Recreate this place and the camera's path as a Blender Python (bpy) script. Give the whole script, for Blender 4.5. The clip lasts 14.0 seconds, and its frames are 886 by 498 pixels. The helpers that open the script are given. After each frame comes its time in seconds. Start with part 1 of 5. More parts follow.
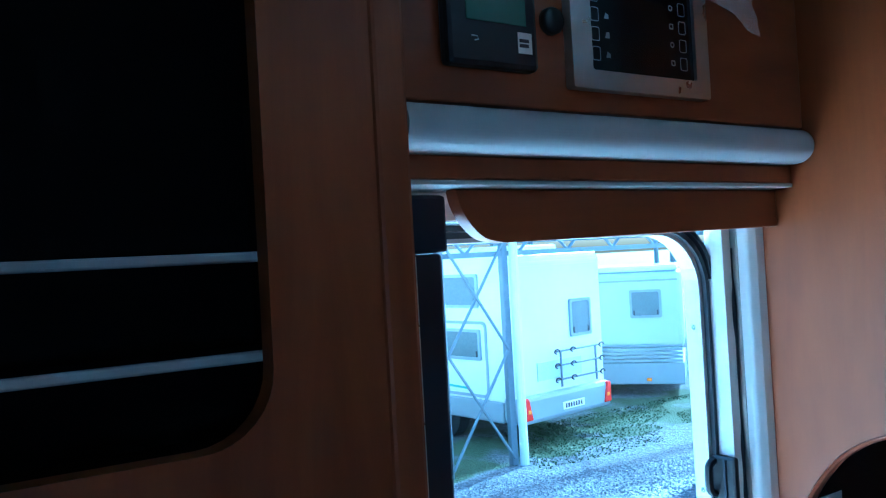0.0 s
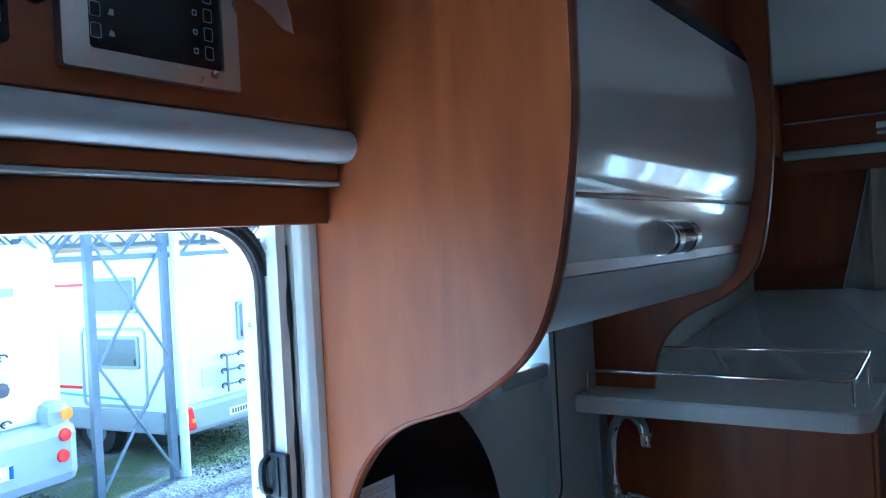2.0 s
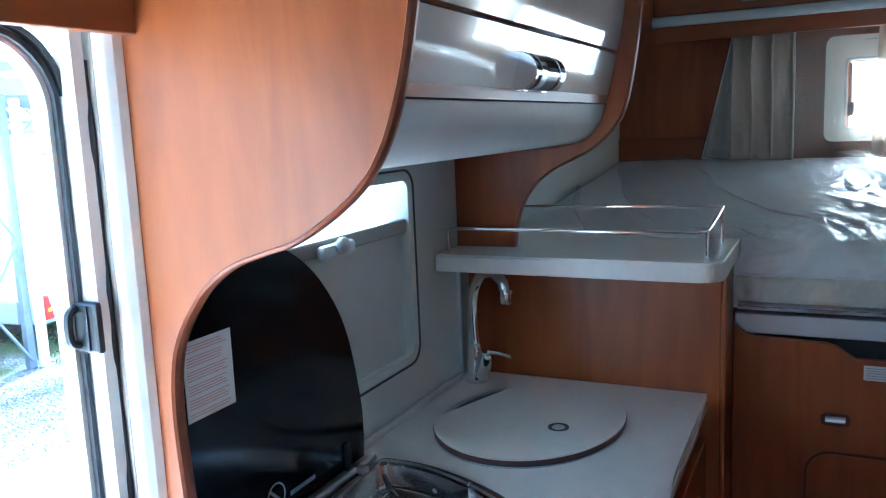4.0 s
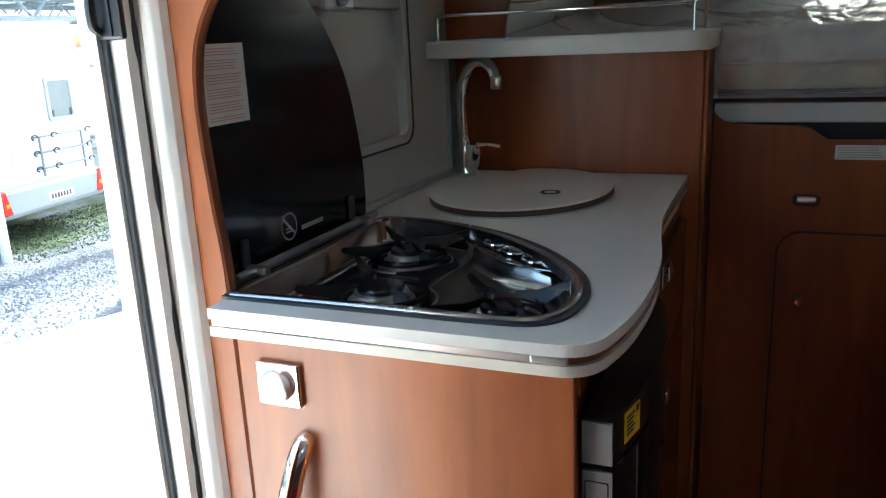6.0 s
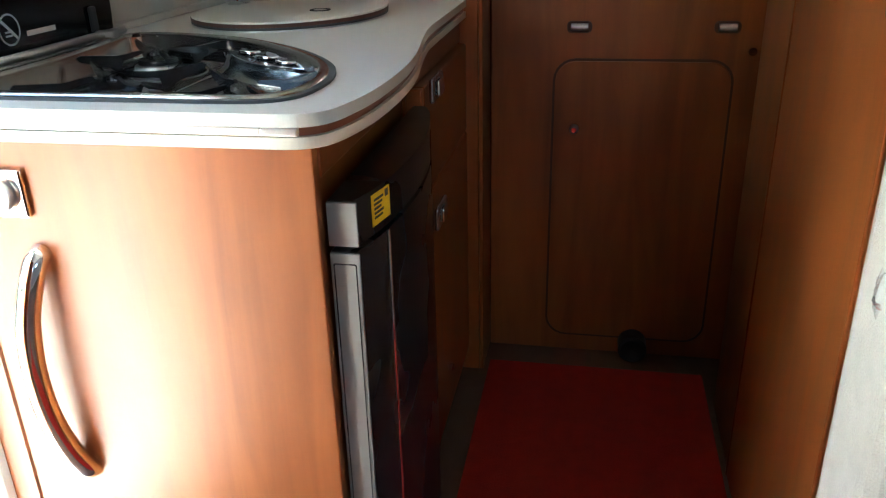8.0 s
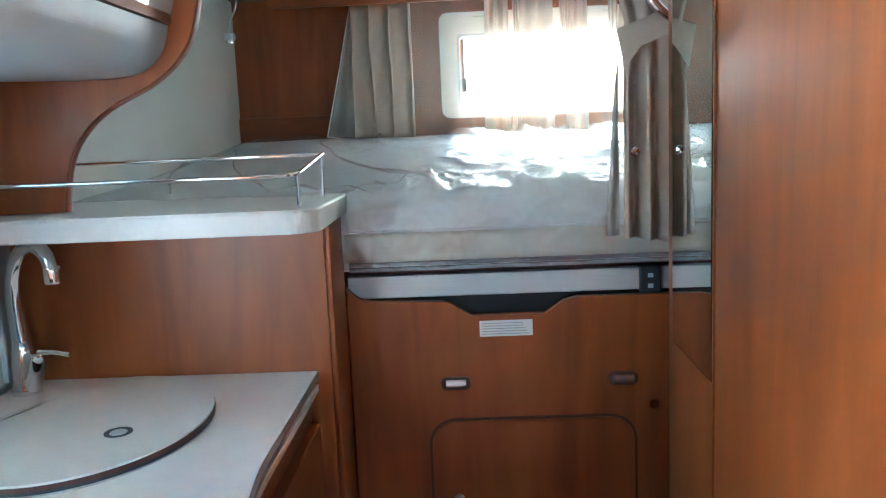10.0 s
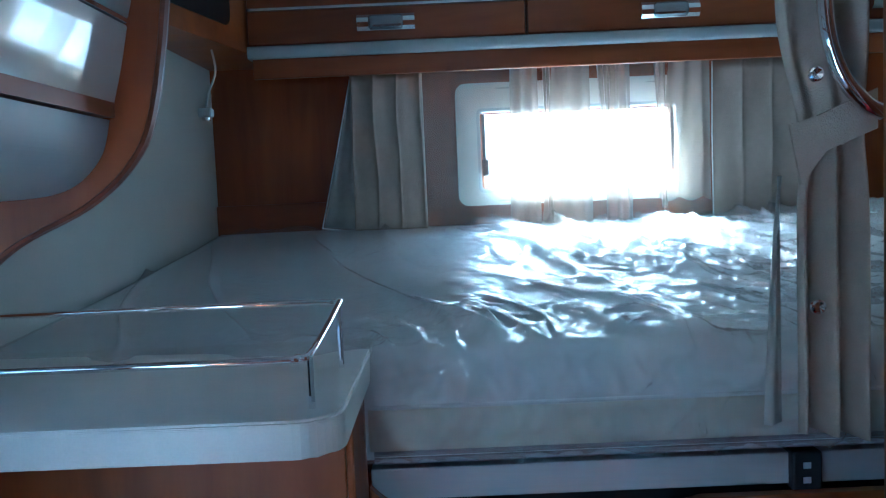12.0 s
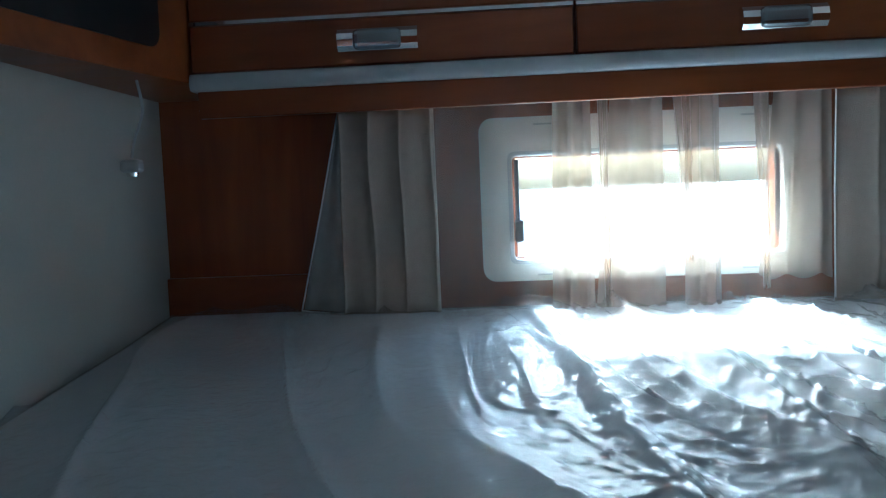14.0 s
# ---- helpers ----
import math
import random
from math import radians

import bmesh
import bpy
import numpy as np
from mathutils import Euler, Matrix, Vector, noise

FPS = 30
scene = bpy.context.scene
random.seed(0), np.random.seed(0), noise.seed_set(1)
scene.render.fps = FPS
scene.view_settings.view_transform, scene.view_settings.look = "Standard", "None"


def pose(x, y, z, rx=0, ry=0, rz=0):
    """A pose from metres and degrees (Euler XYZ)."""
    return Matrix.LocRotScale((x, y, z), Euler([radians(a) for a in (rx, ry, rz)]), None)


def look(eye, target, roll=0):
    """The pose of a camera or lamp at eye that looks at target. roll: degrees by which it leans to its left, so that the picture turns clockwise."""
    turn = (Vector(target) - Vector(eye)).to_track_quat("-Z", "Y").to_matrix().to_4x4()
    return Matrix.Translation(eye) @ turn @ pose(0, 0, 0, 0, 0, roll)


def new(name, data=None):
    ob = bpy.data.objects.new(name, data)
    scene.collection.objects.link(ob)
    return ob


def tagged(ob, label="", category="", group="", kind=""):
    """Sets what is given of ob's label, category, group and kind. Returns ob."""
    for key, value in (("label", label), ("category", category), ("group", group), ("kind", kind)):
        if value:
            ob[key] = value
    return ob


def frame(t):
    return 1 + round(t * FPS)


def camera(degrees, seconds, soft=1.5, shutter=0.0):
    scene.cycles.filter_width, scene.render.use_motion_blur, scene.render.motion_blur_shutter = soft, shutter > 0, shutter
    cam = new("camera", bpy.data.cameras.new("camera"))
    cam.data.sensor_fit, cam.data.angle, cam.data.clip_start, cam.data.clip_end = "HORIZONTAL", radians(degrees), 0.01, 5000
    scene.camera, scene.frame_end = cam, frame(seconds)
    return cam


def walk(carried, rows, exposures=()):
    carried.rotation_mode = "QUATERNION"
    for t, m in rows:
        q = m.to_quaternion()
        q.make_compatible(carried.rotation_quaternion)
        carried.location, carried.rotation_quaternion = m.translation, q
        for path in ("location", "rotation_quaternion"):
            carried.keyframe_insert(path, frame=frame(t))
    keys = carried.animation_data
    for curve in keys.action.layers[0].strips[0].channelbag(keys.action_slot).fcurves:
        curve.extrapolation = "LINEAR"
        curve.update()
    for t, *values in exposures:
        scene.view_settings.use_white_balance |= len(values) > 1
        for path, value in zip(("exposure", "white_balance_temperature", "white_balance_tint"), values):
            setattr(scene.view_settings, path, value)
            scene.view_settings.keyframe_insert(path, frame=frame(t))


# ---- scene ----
cam = camera(58.2, 14.0, 1.2)
PATH = [
    (0, (0.662, -0.91, 1.567), (-1.015, 0.179, 1.596), -3.2),
    (0.5, (0.684, -0.926, 1.575), (-0.917, 0.271, 1.59), -3.2),
    (1, (0.711, -0.893, 1.579), (-0.838, 0.375, 1.581), -3.2),
    (1.5, (0.744, -0.834, 1.568), (-0.606, 0.64, 1.559), -3.1),
    (2, (0.752, -0.774, 1.551), (-0.376, 0.878, 1.541), -3.1),
    (2.2, (0.753, -0.752, 1.547), (-0.301, 0.948, 1.538), -3.2),
    (4.3, (0.732, -0.666, 1.447), (-0.116, 1.09, 1.004), -3.1),
    (4.5, (0.734, -0.664, 1.428), (-0.114, 1.067, 0.894), -3.2),
    (5, (0.715, -0.696, 1.38), (-0.093, 1.057, 0.855), -2.7),
    (5.5, (0.697, -0.743, 1.295), (-0.098, 1.018, 0.776), -2.8),
    (6, (0.702, -0.787, 1.222), (-0.061, 0.988, 0.704), -2.7),
    (6.5, (0.714, -0.817, 1.179), (0.021, 0.949, 0.547), -2.4),
    (7, (0.739, -0.831, 1.129), (0.116, 0.919, 0.386), -2.3),
    (7.5, (0.772, -0.819, 1.09), (0.25, 0.96, 0.339), -1.9),
    (8, (0.801, -0.775, 1.097), (0.452, 1.027, 0.303), -1.4),
    (8.5, (0.815, -0.685, 1.127), (0.618, 1.174, 0.417), -1.3),
    (9, (0.827, -0.583, 1.187), (0.698, 1.353, 0.701), -1.8),
    (9.2, (0.829, -0.541, 1.22), (0.71, 1.407, 0.783), -2.1),
    (11.3, (0.681, -0.114, 1.388), (0.67, 1.88, 1.235), -2.4),
    (11.5, (0.665, -0.066, 1.397), (0.654, 1.929, 1.247), -2.5),
    (12, (0.676, 0.083, 1.416), (0.669, 2.077, 1.268), -2.5),
    (12.5, (0.725, 0.269, 1.477), (0.717, 2.264, 1.333), -2.6),
    (13, (0.738, 0.416, 1.497), (0.723, 2.412, 1.36), -2.5),
    (13.5, (0.738, 0.582, 1.531), (0.693, 2.577, 1.4), -2.5),
    (14, (0.752, 0.69, 1.569), (0.618, 2.68, 1.424), -2.4),
]
walk(cam, [(t, look(eye, target, roll)) for t, eye, target, roll in PATH],
     [(0.0, 2.75, 3350, -15), (0.5, 2.8, 3650, -11), (1.0, 2.8, 3850, -9), (2.2, 3.15, 3800, -6), (4.3, 4.35, 4450, -4), (6.0, 3.42, 5400, -3), (7.5, 4.0, 6900, 2),
      (8.0, 4.65, 5700, -7), (8.5, 5.3, 5000, -8), (9.0, 5.65, 5200, -5), (11.3, 4.75, 3850, -9), (13.0, 3.75, 3700, -9), (14.0, 3.65, 4150, -6)])

# ---- light ----
world = bpy.data.worlds.new("overcast_sky")
scene.world = world
world.use_nodes = True
wn = world.node_tree
sky = wn.nodes.new("ShaderNodeTexSky")
sky.sky_type, sky.sun_disc = "NISHITA", False
sky.sun_elevation, sky.sun_rotation = radians(38), radians(-14)
sky.dust_density, sky.air_density, sky.ozone_density = 7.0, 1.0, 0.4
wn.links.new(sky.outputs[0], wn.nodes["Background"].inputs[0])
wn.nodes["Background"].inputs[1].default_value = 0.13

sun_data = bpy.data.lights.new("sun", "SUN")
sun_data.energy, sun_data.angle, sun_data.color = 5.0, radians(3), (1.0, 0.96, 0.9)
sun = new("sun", sun_data)
# the light comes down from beyond the rear wall, a little from the side of the door
sun.matrix_world = look((-2.0, 8.0, 6.4), (0, 0, 0))


def window_light(name, eye, target, w, h, power, colour=(0.93, 0.97, 1.0)):
    """An area lamp in place of the sky's light in an opening."""
    d = bpy.data.lights.new(name, "AREA")
    d.shape, d.size, d.size_y, d.energy, d.color = "RECTANGLE", w, h, power, colour
    o = new(name, d)
    o.matrix_world = look(eye, target)
    return o


# first two: fill lamps added at unseen openings in the side and front walls
window_light("unseen_side_fill", (2.1, -1.65, 1.31), (0.5, -0.9, 1.0), 0.5, 0.34, 0.008)
window_light("unseen_front_fill", (1.5, -3.17, 1.45), (0.9, 0.0, 0.9), 0.6, 0.3, 0.08)
window_light("bed_window_light", (1.08, 2.46, 1.525), (1.08, 0.5, 1.1), 0.56, 0.22, 0.165).data.spread = radians(125)

# ---- materials ----
def nodes_of(name):
    m = bpy.data.materials.new(name)
    m.use_nodes = True
    return m, m.node_tree.nodes, m.node_tree.links, m.node_tree.nodes["Principled BSDF"]


def surface(name, colour, rough=0.5, metal=0.0, vary=0.12, scale=40.0, stretch=(1, 1, 1), bump=0.0, bump_scale=None, coat=0.0,
            rough_vary=0.1, spec=0.5):
    """Base colour with variation at two scales, uneven gloss and fine relief."""
    m, n, l, p = nodes_of(name)
    tc = n.new("ShaderNodeTexCoord")
    mp = n.new("ShaderNodeMapping")
    mp.inputs["Scale"].default_value = stretch
    l.new(tc.outputs["Object"], mp.inputs[0])
    fine, broad = n.new("ShaderNodeTexNoise"), n.new("ShaderNodeTexNoise")
    fine.inputs["Scale"].default_value, fine.inputs["Detail"].default_value = scale, 6
    broad.inputs["Scale"].default_value, broad.inputs["Detail"].default_value = scale * 0.11, 3
    l.new(mp.outputs[0], fine.inputs[0])
    l.new(mp.outputs[0], broad.inputs[0])
    add = n.new("ShaderNodeMath")
    add.operation = "ADD"
    l.new(fine.outputs[0], add.inputs[0])
    l.new(broad.outputs[0], add.inputs[1])
    ramp = n.new("ShaderNodeMapRange")
    ramp.inputs["From Min"].default_value, ramp.inputs["From Max"].default_value = 0.65, 1.35
    ramp.inputs["To Min"].default_value, ramp.inputs["To Max"].default_value = 1 - vary, 1 + vary
    l.new(add.outputs[0], ramp.inputs[0])
    mul = n.new("ShaderNodeVectorMath")
    mul.operation = "SCALE"
    mul.inputs[0].default_value = colour
    l.new(ramp.outputs[0], mul.inputs["Scale"])
    l.new(mul.outputs[0], p.inputs["Base Color"])
    rr = n.new("ShaderNodeMapRange")
    rr.inputs["To Min"].default_value, rr.inputs["To Max"].default_value = max(rough - rough_vary, 0.02), min(rough + rough_vary, 1)
    l.new(broad.outputs[0], rr.inputs[0])
    l.new(rr.outputs[0], p.inputs["Roughness"])
    p.inputs["Metallic"].default_value = metal
    p.inputs["Coat Weight"].default_value = coat
    p.inputs["Coat Roughness"].default_value = 0.12
    p.inputs["Specular IOR Level"].default_value = spec
    if bump:
        b = n.new("ShaderNodeBump")
        b.inputs["Strength"].default_value, b.inputs["Distance"].default_value = bump, 0.004
        src = fine
        if bump_scale:
            src = n.new("ShaderNodeTexNoise")
            src.inputs["Scale"].default_value = bump_scale
            l.new(mp.outputs[0], src.inputs[0])
        l.new(src.outputs[0], b.inputs["Height"])
        l.new(b.outputs[0], p.inputs["Normal"])
    return m


def wood(name, dark, light, grain="z", rough=0.34):
    """Satin cherry laminate: broad soft figure and fine pores along the grain."""
    m, n, l, p = nodes_of(name)
    tc = n.new("ShaderNodeTexCoord")
    mp = n.new("ShaderNodeMapping")
    mp.inputs["Scale"].default_value = {"z": (1, 1, 0.11), "x": (0.11, 1, 1), "y": (1, 0.11, 1)}[grain]
    l.new(tc.outputs["Object"], mp.inputs[0])
    figure, pores, blush = (n.new("ShaderNodeTexNoise") for _ in range(3))
    figure.inputs["Scale"].default_value, figure.inputs["Detail"].default_value, figure.inputs["Distortion"].default_value = 14, 4, 1.2
    pores.inputs["Scale"].default_value, pores.inputs["Detail"].default_value = 260, 3
    blush.inputs["Scale"].default_value = 4.5
    for t in (figure, pores):
        l.new(mp.outputs[0], t.inputs[0])
    half = n.new("ShaderNodeMapping")
    half.inputs["Scale"].default_value = {"z": (1.6, 1.6, 0.5), "x": (0.5, 1.6, 1.6), "y": (1.6, 0.5, 1.6)}[grain]
    l.new(tc.outputs["Object"], half.inputs[0])
    l.new(half.outputs[0], blush.inputs[0])
    blush.inputs["Detail"].default_value = 3
    a, b = n.new("ShaderNodeMath"), n.new("ShaderNodeMath")
    a.operation = b.operation = "MULTIPLY_ADD"
    l.new(figure.outputs[0], a.inputs[0])
    a.inputs[1].default_value = 0.55
    l.new(blush.outputs[0], b.inputs[0])
    b.inputs[1].default_value = 0.55
    l.new(b.outputs[0], a.inputs[2])
    pm = n.new("ShaderNodeMath")
    pm.operation = "MULTIPLY"
    l.new(pores.outputs[0], pm.inputs[0])
    pm.inputs[1].default_value = 0.05
    l.new(pm.outputs[0], b.inputs[2])
    ramp = n.new("ShaderNodeValToRGB")
    ramp.color_ramp.elements[0].position, ramp.color_ramp.elements[1].position = 0.36, 0.76
    ramp.color_ramp.elements[0].color, ramp.color_ramp.elements[1].color = (*dark, 1), (*light, 1)
    l.new(a.outputs[0], ramp.inputs[0])
    l.new(ramp.outputs[0], p.inputs["Base Color"])
    rr = n.new("ShaderNodeMapRange")
    rr.inputs["To Min"].default_value, rr.inputs["To Max"].default_value = rough - 0.06, rough + 0.1
    l.new(figure.outputs[0], rr.inputs[0])
    l.new(rr.outputs[0], p.inputs["Roughness"])
    bp = n.new("ShaderNodeBump")
    bp.inputs["Strength"].default_value, bp.inputs["Distance"].default_value = 0.05, 0.002
    l.new(pores.outputs[0], bp.inputs["Height"])
    l.new(bp.outputs[0], p.inputs["Normal"])
    return m


def clear(name, tint=(1, 1, 1), gloss=0.12, rough=0.05, milk=0.0, bump=0.0, bump_scale=30.0, milk_colour=(0.8, 0.82, 0.84), shine=1.0, facets=0.0):
    """Thin clear sheet: see-through with a gloss that grows at grazing angles, and some milkiness."""
    m, n, l, p = nodes_of(name)
    n.remove(p)
    tr, gl, di = n.new("ShaderNodeBsdfTransparent"), n.new("ShaderNodeBsdfGlossy"), n.new("ShaderNodeBsdfDiffuse")
    tr.inputs[0].default_value = (*tint, 1)
    gl.inputs["Roughness"].default_value = rough
    di.inputs[0].default_value = (*milk_colour, 1)
    mix, mix2, fr = n.new("ShaderNodeMixShader"), n.new("ShaderNodeMixShader"), n.new("ShaderNodeLayerWeight")
    steep = n.new("ShaderNodeMath")
    steep.operation = "POWER"
    steep.inputs[1].default_value = 4.5
    l.new(fr.outputs["Facing"], steep.inputs[0])
    k = n.new("ShaderNodeMath")
    k.operation, k.use_clamp = "MULTIPLY_ADD", True
    k.inputs[1].default_value, k.inputs[2].default_value = shine, gloss
    l.new(steep.outputs[0], k.inputs[0])
    mix2.inputs[0].default_value = milk
    l.new(tr.outputs[0], mix2.inputs[1])
    l.new(di.outputs[0], mix2.inputs[2])
    l.new(k.outputs[0], mix.inputs[0])
    l.new(mix2.outputs[0], mix.inputs[1])
    l.new(gl.outputs[0], mix.inputs[2])
    l.new(mix.outputs[0], n["Material Output"].inputs[0])
    if bump:
        tc, no, b = n.new("ShaderNodeTexCoord"), n.new("ShaderNodeTexNoise"), n.new("ShaderNodeBump")
        no.inputs["Scale"].default_value, no.inputs["Detail"].default_value, no.inputs["Distortion"].default_value = bump_scale, 5, 1.5
        b.inputs["Strength"].default_value, b.inputs["Distance"].default_value = bump, 0.01
        l.new(tc.outputs["Object"], no.inputs[0])
        height = no.outputs[0]
        if facets:
            # crisp little planes, as in crumpled film
            bend, vo, mx = n.new("ShaderNodeMix"), n.new("ShaderNodeTexVoronoi"), n.new("ShaderNodeMath")
            bend.data_type = "VECTOR"
            bend.inputs[0].default_value = 0.06
            l.new(tc.outputs["Object"], bend.inputs[4])
            l.new(no.outputs["Color"], bend.inputs[5])
            vo.inputs["Scale"].default_value = facets
            l.new(bend.outputs[1], vo.inputs["Vector"])
            mx.operation = "MULTIPLY_ADD"
            l.new(vo.outputs["Distance"], mx.inputs[0])
            mx.inputs[1].default_value = 0.55
            l.new(no.outputs[0], mx.inputs[2])
            height = mx.outputs[0]
        l.new(height, b.inputs["Height"])
        l.new(b.outputs[0], gl.inputs["Normal"])
        l.new(b.outputs[0], fr.inputs["Normal"])
    return m


CHERRY = wood("cherry_laminate", (0.150, 0.036, 0.008), (0.36, 0.102, 0.021))
CHERRY_H = wood("cherry_laminate_cross", (0.138, 0.034, 0.008), (0.31, 0.088, 0.019), "x")
CHERRY_Y = wood("cherry_laminate_long", (0.138, 0.034, 0.008), (0.31, 0.088, 0.019), "y")
EDGE = surface("cherry_edge_band", (0.21, 0.062, 0.024), 0.35, vary=0.15, scale=60)
GROOVE = surface("groove_brown", (0.07, 0.022, 0.012), 0.6)
WALL = surface("grey_vinyl_wall", (0.51, 0.505, 0.465), 0.6, vary=0.03, scale=150, bump=0.12)
CEILING = surface("ceiling_white", (0.72, 0.72, 0.69), 0.65, vary=0.03, scale=120, bump=0.08)
FLOORING = surface("dark_floor", (0.10, 0.055, 0.035), 0.5, vary=0.2, scale=20)
RED = surface("red_felt", (0.30, 0.018, 0.011), 0.95, vary=0.15, scale=300, bump=0.5, spec=0.1)
TOP = surface("counter_laminate", (0.65, 0.63, 0.59), 0.33, vary=0.05, scale=350, coat=0.05)
TOP_EDGE = surface("counter_edge", (0.70, 0.64, 0.55), 0.32, vary=0.03)
CREAM_GLOSS = surface("grey_lacquer", (0.55, 0.55, 0.52), 0.035, vary=0.02, coat=0.25, rough_vary=0.015, bump=0.006, bump_scale=14)
SATIN_GREY = surface("satin_silver_grey", (0.50, 0.53, 0.55), 0.42, vary=0.04)
ALU = surface("anodised_aluminium", (0.58, 0.60, 0.62), 0.30, metal=0.95, vary=0.03, stretch=(0.02, 1, 1), scale=300)
RAIL = surface("pale_aluminium", (0.60, 0.63, 0.66), 0.38, metal=0.35, vary=0.03, stretch=(0.02, 1, 1), scale=300)
CHROME = surface("chrome", (0.86, 0.86, 0.87), 0.06, metal=1.0, vary=0.02, rough_vary=0.03)
DARK_CHROME = surface("dark_chrome", (0.16, 0.16, 0.17), 0.10, metal=1.0, vary=0.05, rough_vary=0.04)
STEEL = surface("brushed_steel", (0.58, 0.58, 0.58), 0.36, metal=1.0, vary=0.04, stretch=(1, 0.05, 1), scale=260, bump=0.03)
TRAY = surface("hob_steel", (0.42, 0.42, 0.42), 0.24, metal=1.0, vary=0.06, stretch=(1, 0.05, 1), scale=260, bump=0.03)
BLACK_GLASS = surface("black_glass", (0.006, 0.007, 0.009), 0.14, vary=0.2, spec=0.32, rough_vary=0.05)
SATIN_CHROME = surface("satin_chrome", (0.80, 0.80, 0.81), 0.32, metal=1.0, vary=0.03)
ENAMEL = surface("black_enamel", (0.010, 0.010, 0.011), 0.15, vary=0.2)
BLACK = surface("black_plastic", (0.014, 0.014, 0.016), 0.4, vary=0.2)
# near-black and dull: the shade inside the niche is put into its colour
NICHE_SHADE = surface("niche_shade_black", (0.007, 0.006, 0.006), 0.9, vary=0.2, spec=0.1)
NAVY = surface("dark_blue_black_plastic", (0.012, 0.016, 0.03), 0.45, vary=0.2)
FRIDGE = surface("fridge_front", (0.022, 0.020, 0.020), 0.28, vary=0.2)
FRIDGE_GREY = surface("fridge_trim", (0.24, 0.23, 0.22), 0.45, vary=0.05)
RUBBER = surface("rubber_seal", (0.03, 0.033, 0.04), 0.6)
WHITE = surface("white_plastic", (0.80, 0.80, 0.78), 0.4, vary=0.02)
PAPER = surface("white_paper", (0.78, 0.76, 0.74), 0.8, vary=0.03)
INK_RED = surface("red_ink", (0.66, 0.36, 0.33), 0.8)
INK = surface("dark_ink", (0.08, 0.07, 0.08), 0.8)
INK_BLUE = surface("blue_ink", (0.03, 0.08, 0.35), 0.5)
INK_GREY = surface("grey_print", (0.42, 0.43, 0.44), 0.6)
YELLOW = surface("yellow_sticker", (0.85, 0.55, 0.01), 0.5, vary=0.03)
LCD = surface("lcd_green", (0.10, 0.17, 0.12), 0.25)
RED_PLASTIC = surface("red_plastic", (0.6, 0.05, 0.04), 0.4)
FABRIC = surface("beige_curtain", (0.44, 0.375, 0.31), 0.95, vary=0.06, scale=500, bump=0.3, spec=0.1)
LINING = surface("drape_lining", (0.42, 0.40, 0.37), 0.95, vary=0.06, scale=500, bump=0.3, spec=0.1)
SEAT = surface("seat_fabric", (0.50, 0.46, 0.40), 0.95, vary=0.08, scale=400, bump=0.4, spec=0.1)
TICKING = surface("mattress_ticking", (0.78, 0.80, 0.81), 0.9, vary=0.04, scale=60, bump=0.25, spec=0.15)
FOAM = surface("cream_side_band", (0.70, 0.66, 0.54), 0.9, vary=0.05, scale=60, bump=0.2, spec=0.15)
PIPING = surface("mattress_piping", (0.30, 0.30, 0.32), 0.8)
SHEER_FOLD = clear("sheer_folds", (0.88, 0.78, 0.68), 0.04, 0.9, milk=0.42, milk_colour=(0.72, 0.63, 0.55))
SHEER = clear("sheer_curtain", (0.93, 0.90, 0.84), 0.05, 0.9, milk=0.22, milk_colour=(0.78, 0.72, 0.62))
FILM = clear("plastic_film", (0.97, 0.98, 0.99), 0.09, 0.085, milk=0.30, bump=0.34, bump_scale=44, shine=0.6, facets=38.0)
BAG = clear("clear_bag", (0.96, 0.97, 0.98), 0.055, 0.06, milk=0.05, bump=0.10, bump_scale=9, shine=0.6)
PANE = clear("window_pane", (0.92, 0.95, 0.96), 0.06, 0.02)
SMOKED = surface("smoked_acrylic", (0.17, 0.19, 0.19), 0.12, vary=0.1)
LATCH = surface("satin_latch_metal", (0.36, 0.38, 0.41), 0.22, metal=0.9, vary=0.05)
MIRROR = surface("mirror_silver", (0.80, 0.88, 0.85), 0.015, metal=1.0, vary=0.0, rough_vary=0.0)
GLASS_EDGE = surface("mirror_green_edge", (0.03, 0.12, 0.09), 0.2)
RV_WHITE = surface("gelcoat_white", (0.77, 0.77, 0.75), 0.25, vary=0.03, scale=3, coat=0.3)
RV_CREAM = surface("caravan_cream", (0.50, 0.53, 0.54), 0.35, vary=0.04, scale=3)
RV_GREY = surface("bumper_grey", (0.31, 0.33, 0.35), 0.45, vary=0.05, scale=5)
TAIL_RED = surface("tail_light_red", (0.62, 0.03, 0.02), 0.2)
AMBER = surface("tail_light_amber", (0.75, 0.25, 0.02), 0.2)
GREEN_PRINT = surface("green_stripe", (0.20, 0.42, 0.30), 0.4)
GALV = surface("galvanised_steel", (0.19, 0.21, 0.23), 0.5, metal=0.4, vary=0.12, scale=14)
TYRE = surface("tyre", (0.02, 0.02, 0.02), 0.8)
SHEETING = clear("canopy_sheet", (0.95, 0.97, 0.98), 0.08, 0.3, milk=0.35)
PRINT = surface("pale_print", (0.62, 0.68, 0.70), 0.4)
CONCRETE = surface("pale_concrete", (0.64, 0.62, 0.58), 0.9, vary=0.12, scale=5, bump=0.3)
STONE = surface("gravel_stone", (0.15, 0.155, 0.17), 0.9, vary=0.35, scale=30)
GRASS = surface("grass", (0.055, 0.075, 0.026), 0.9, vary=0.4, scale=20)


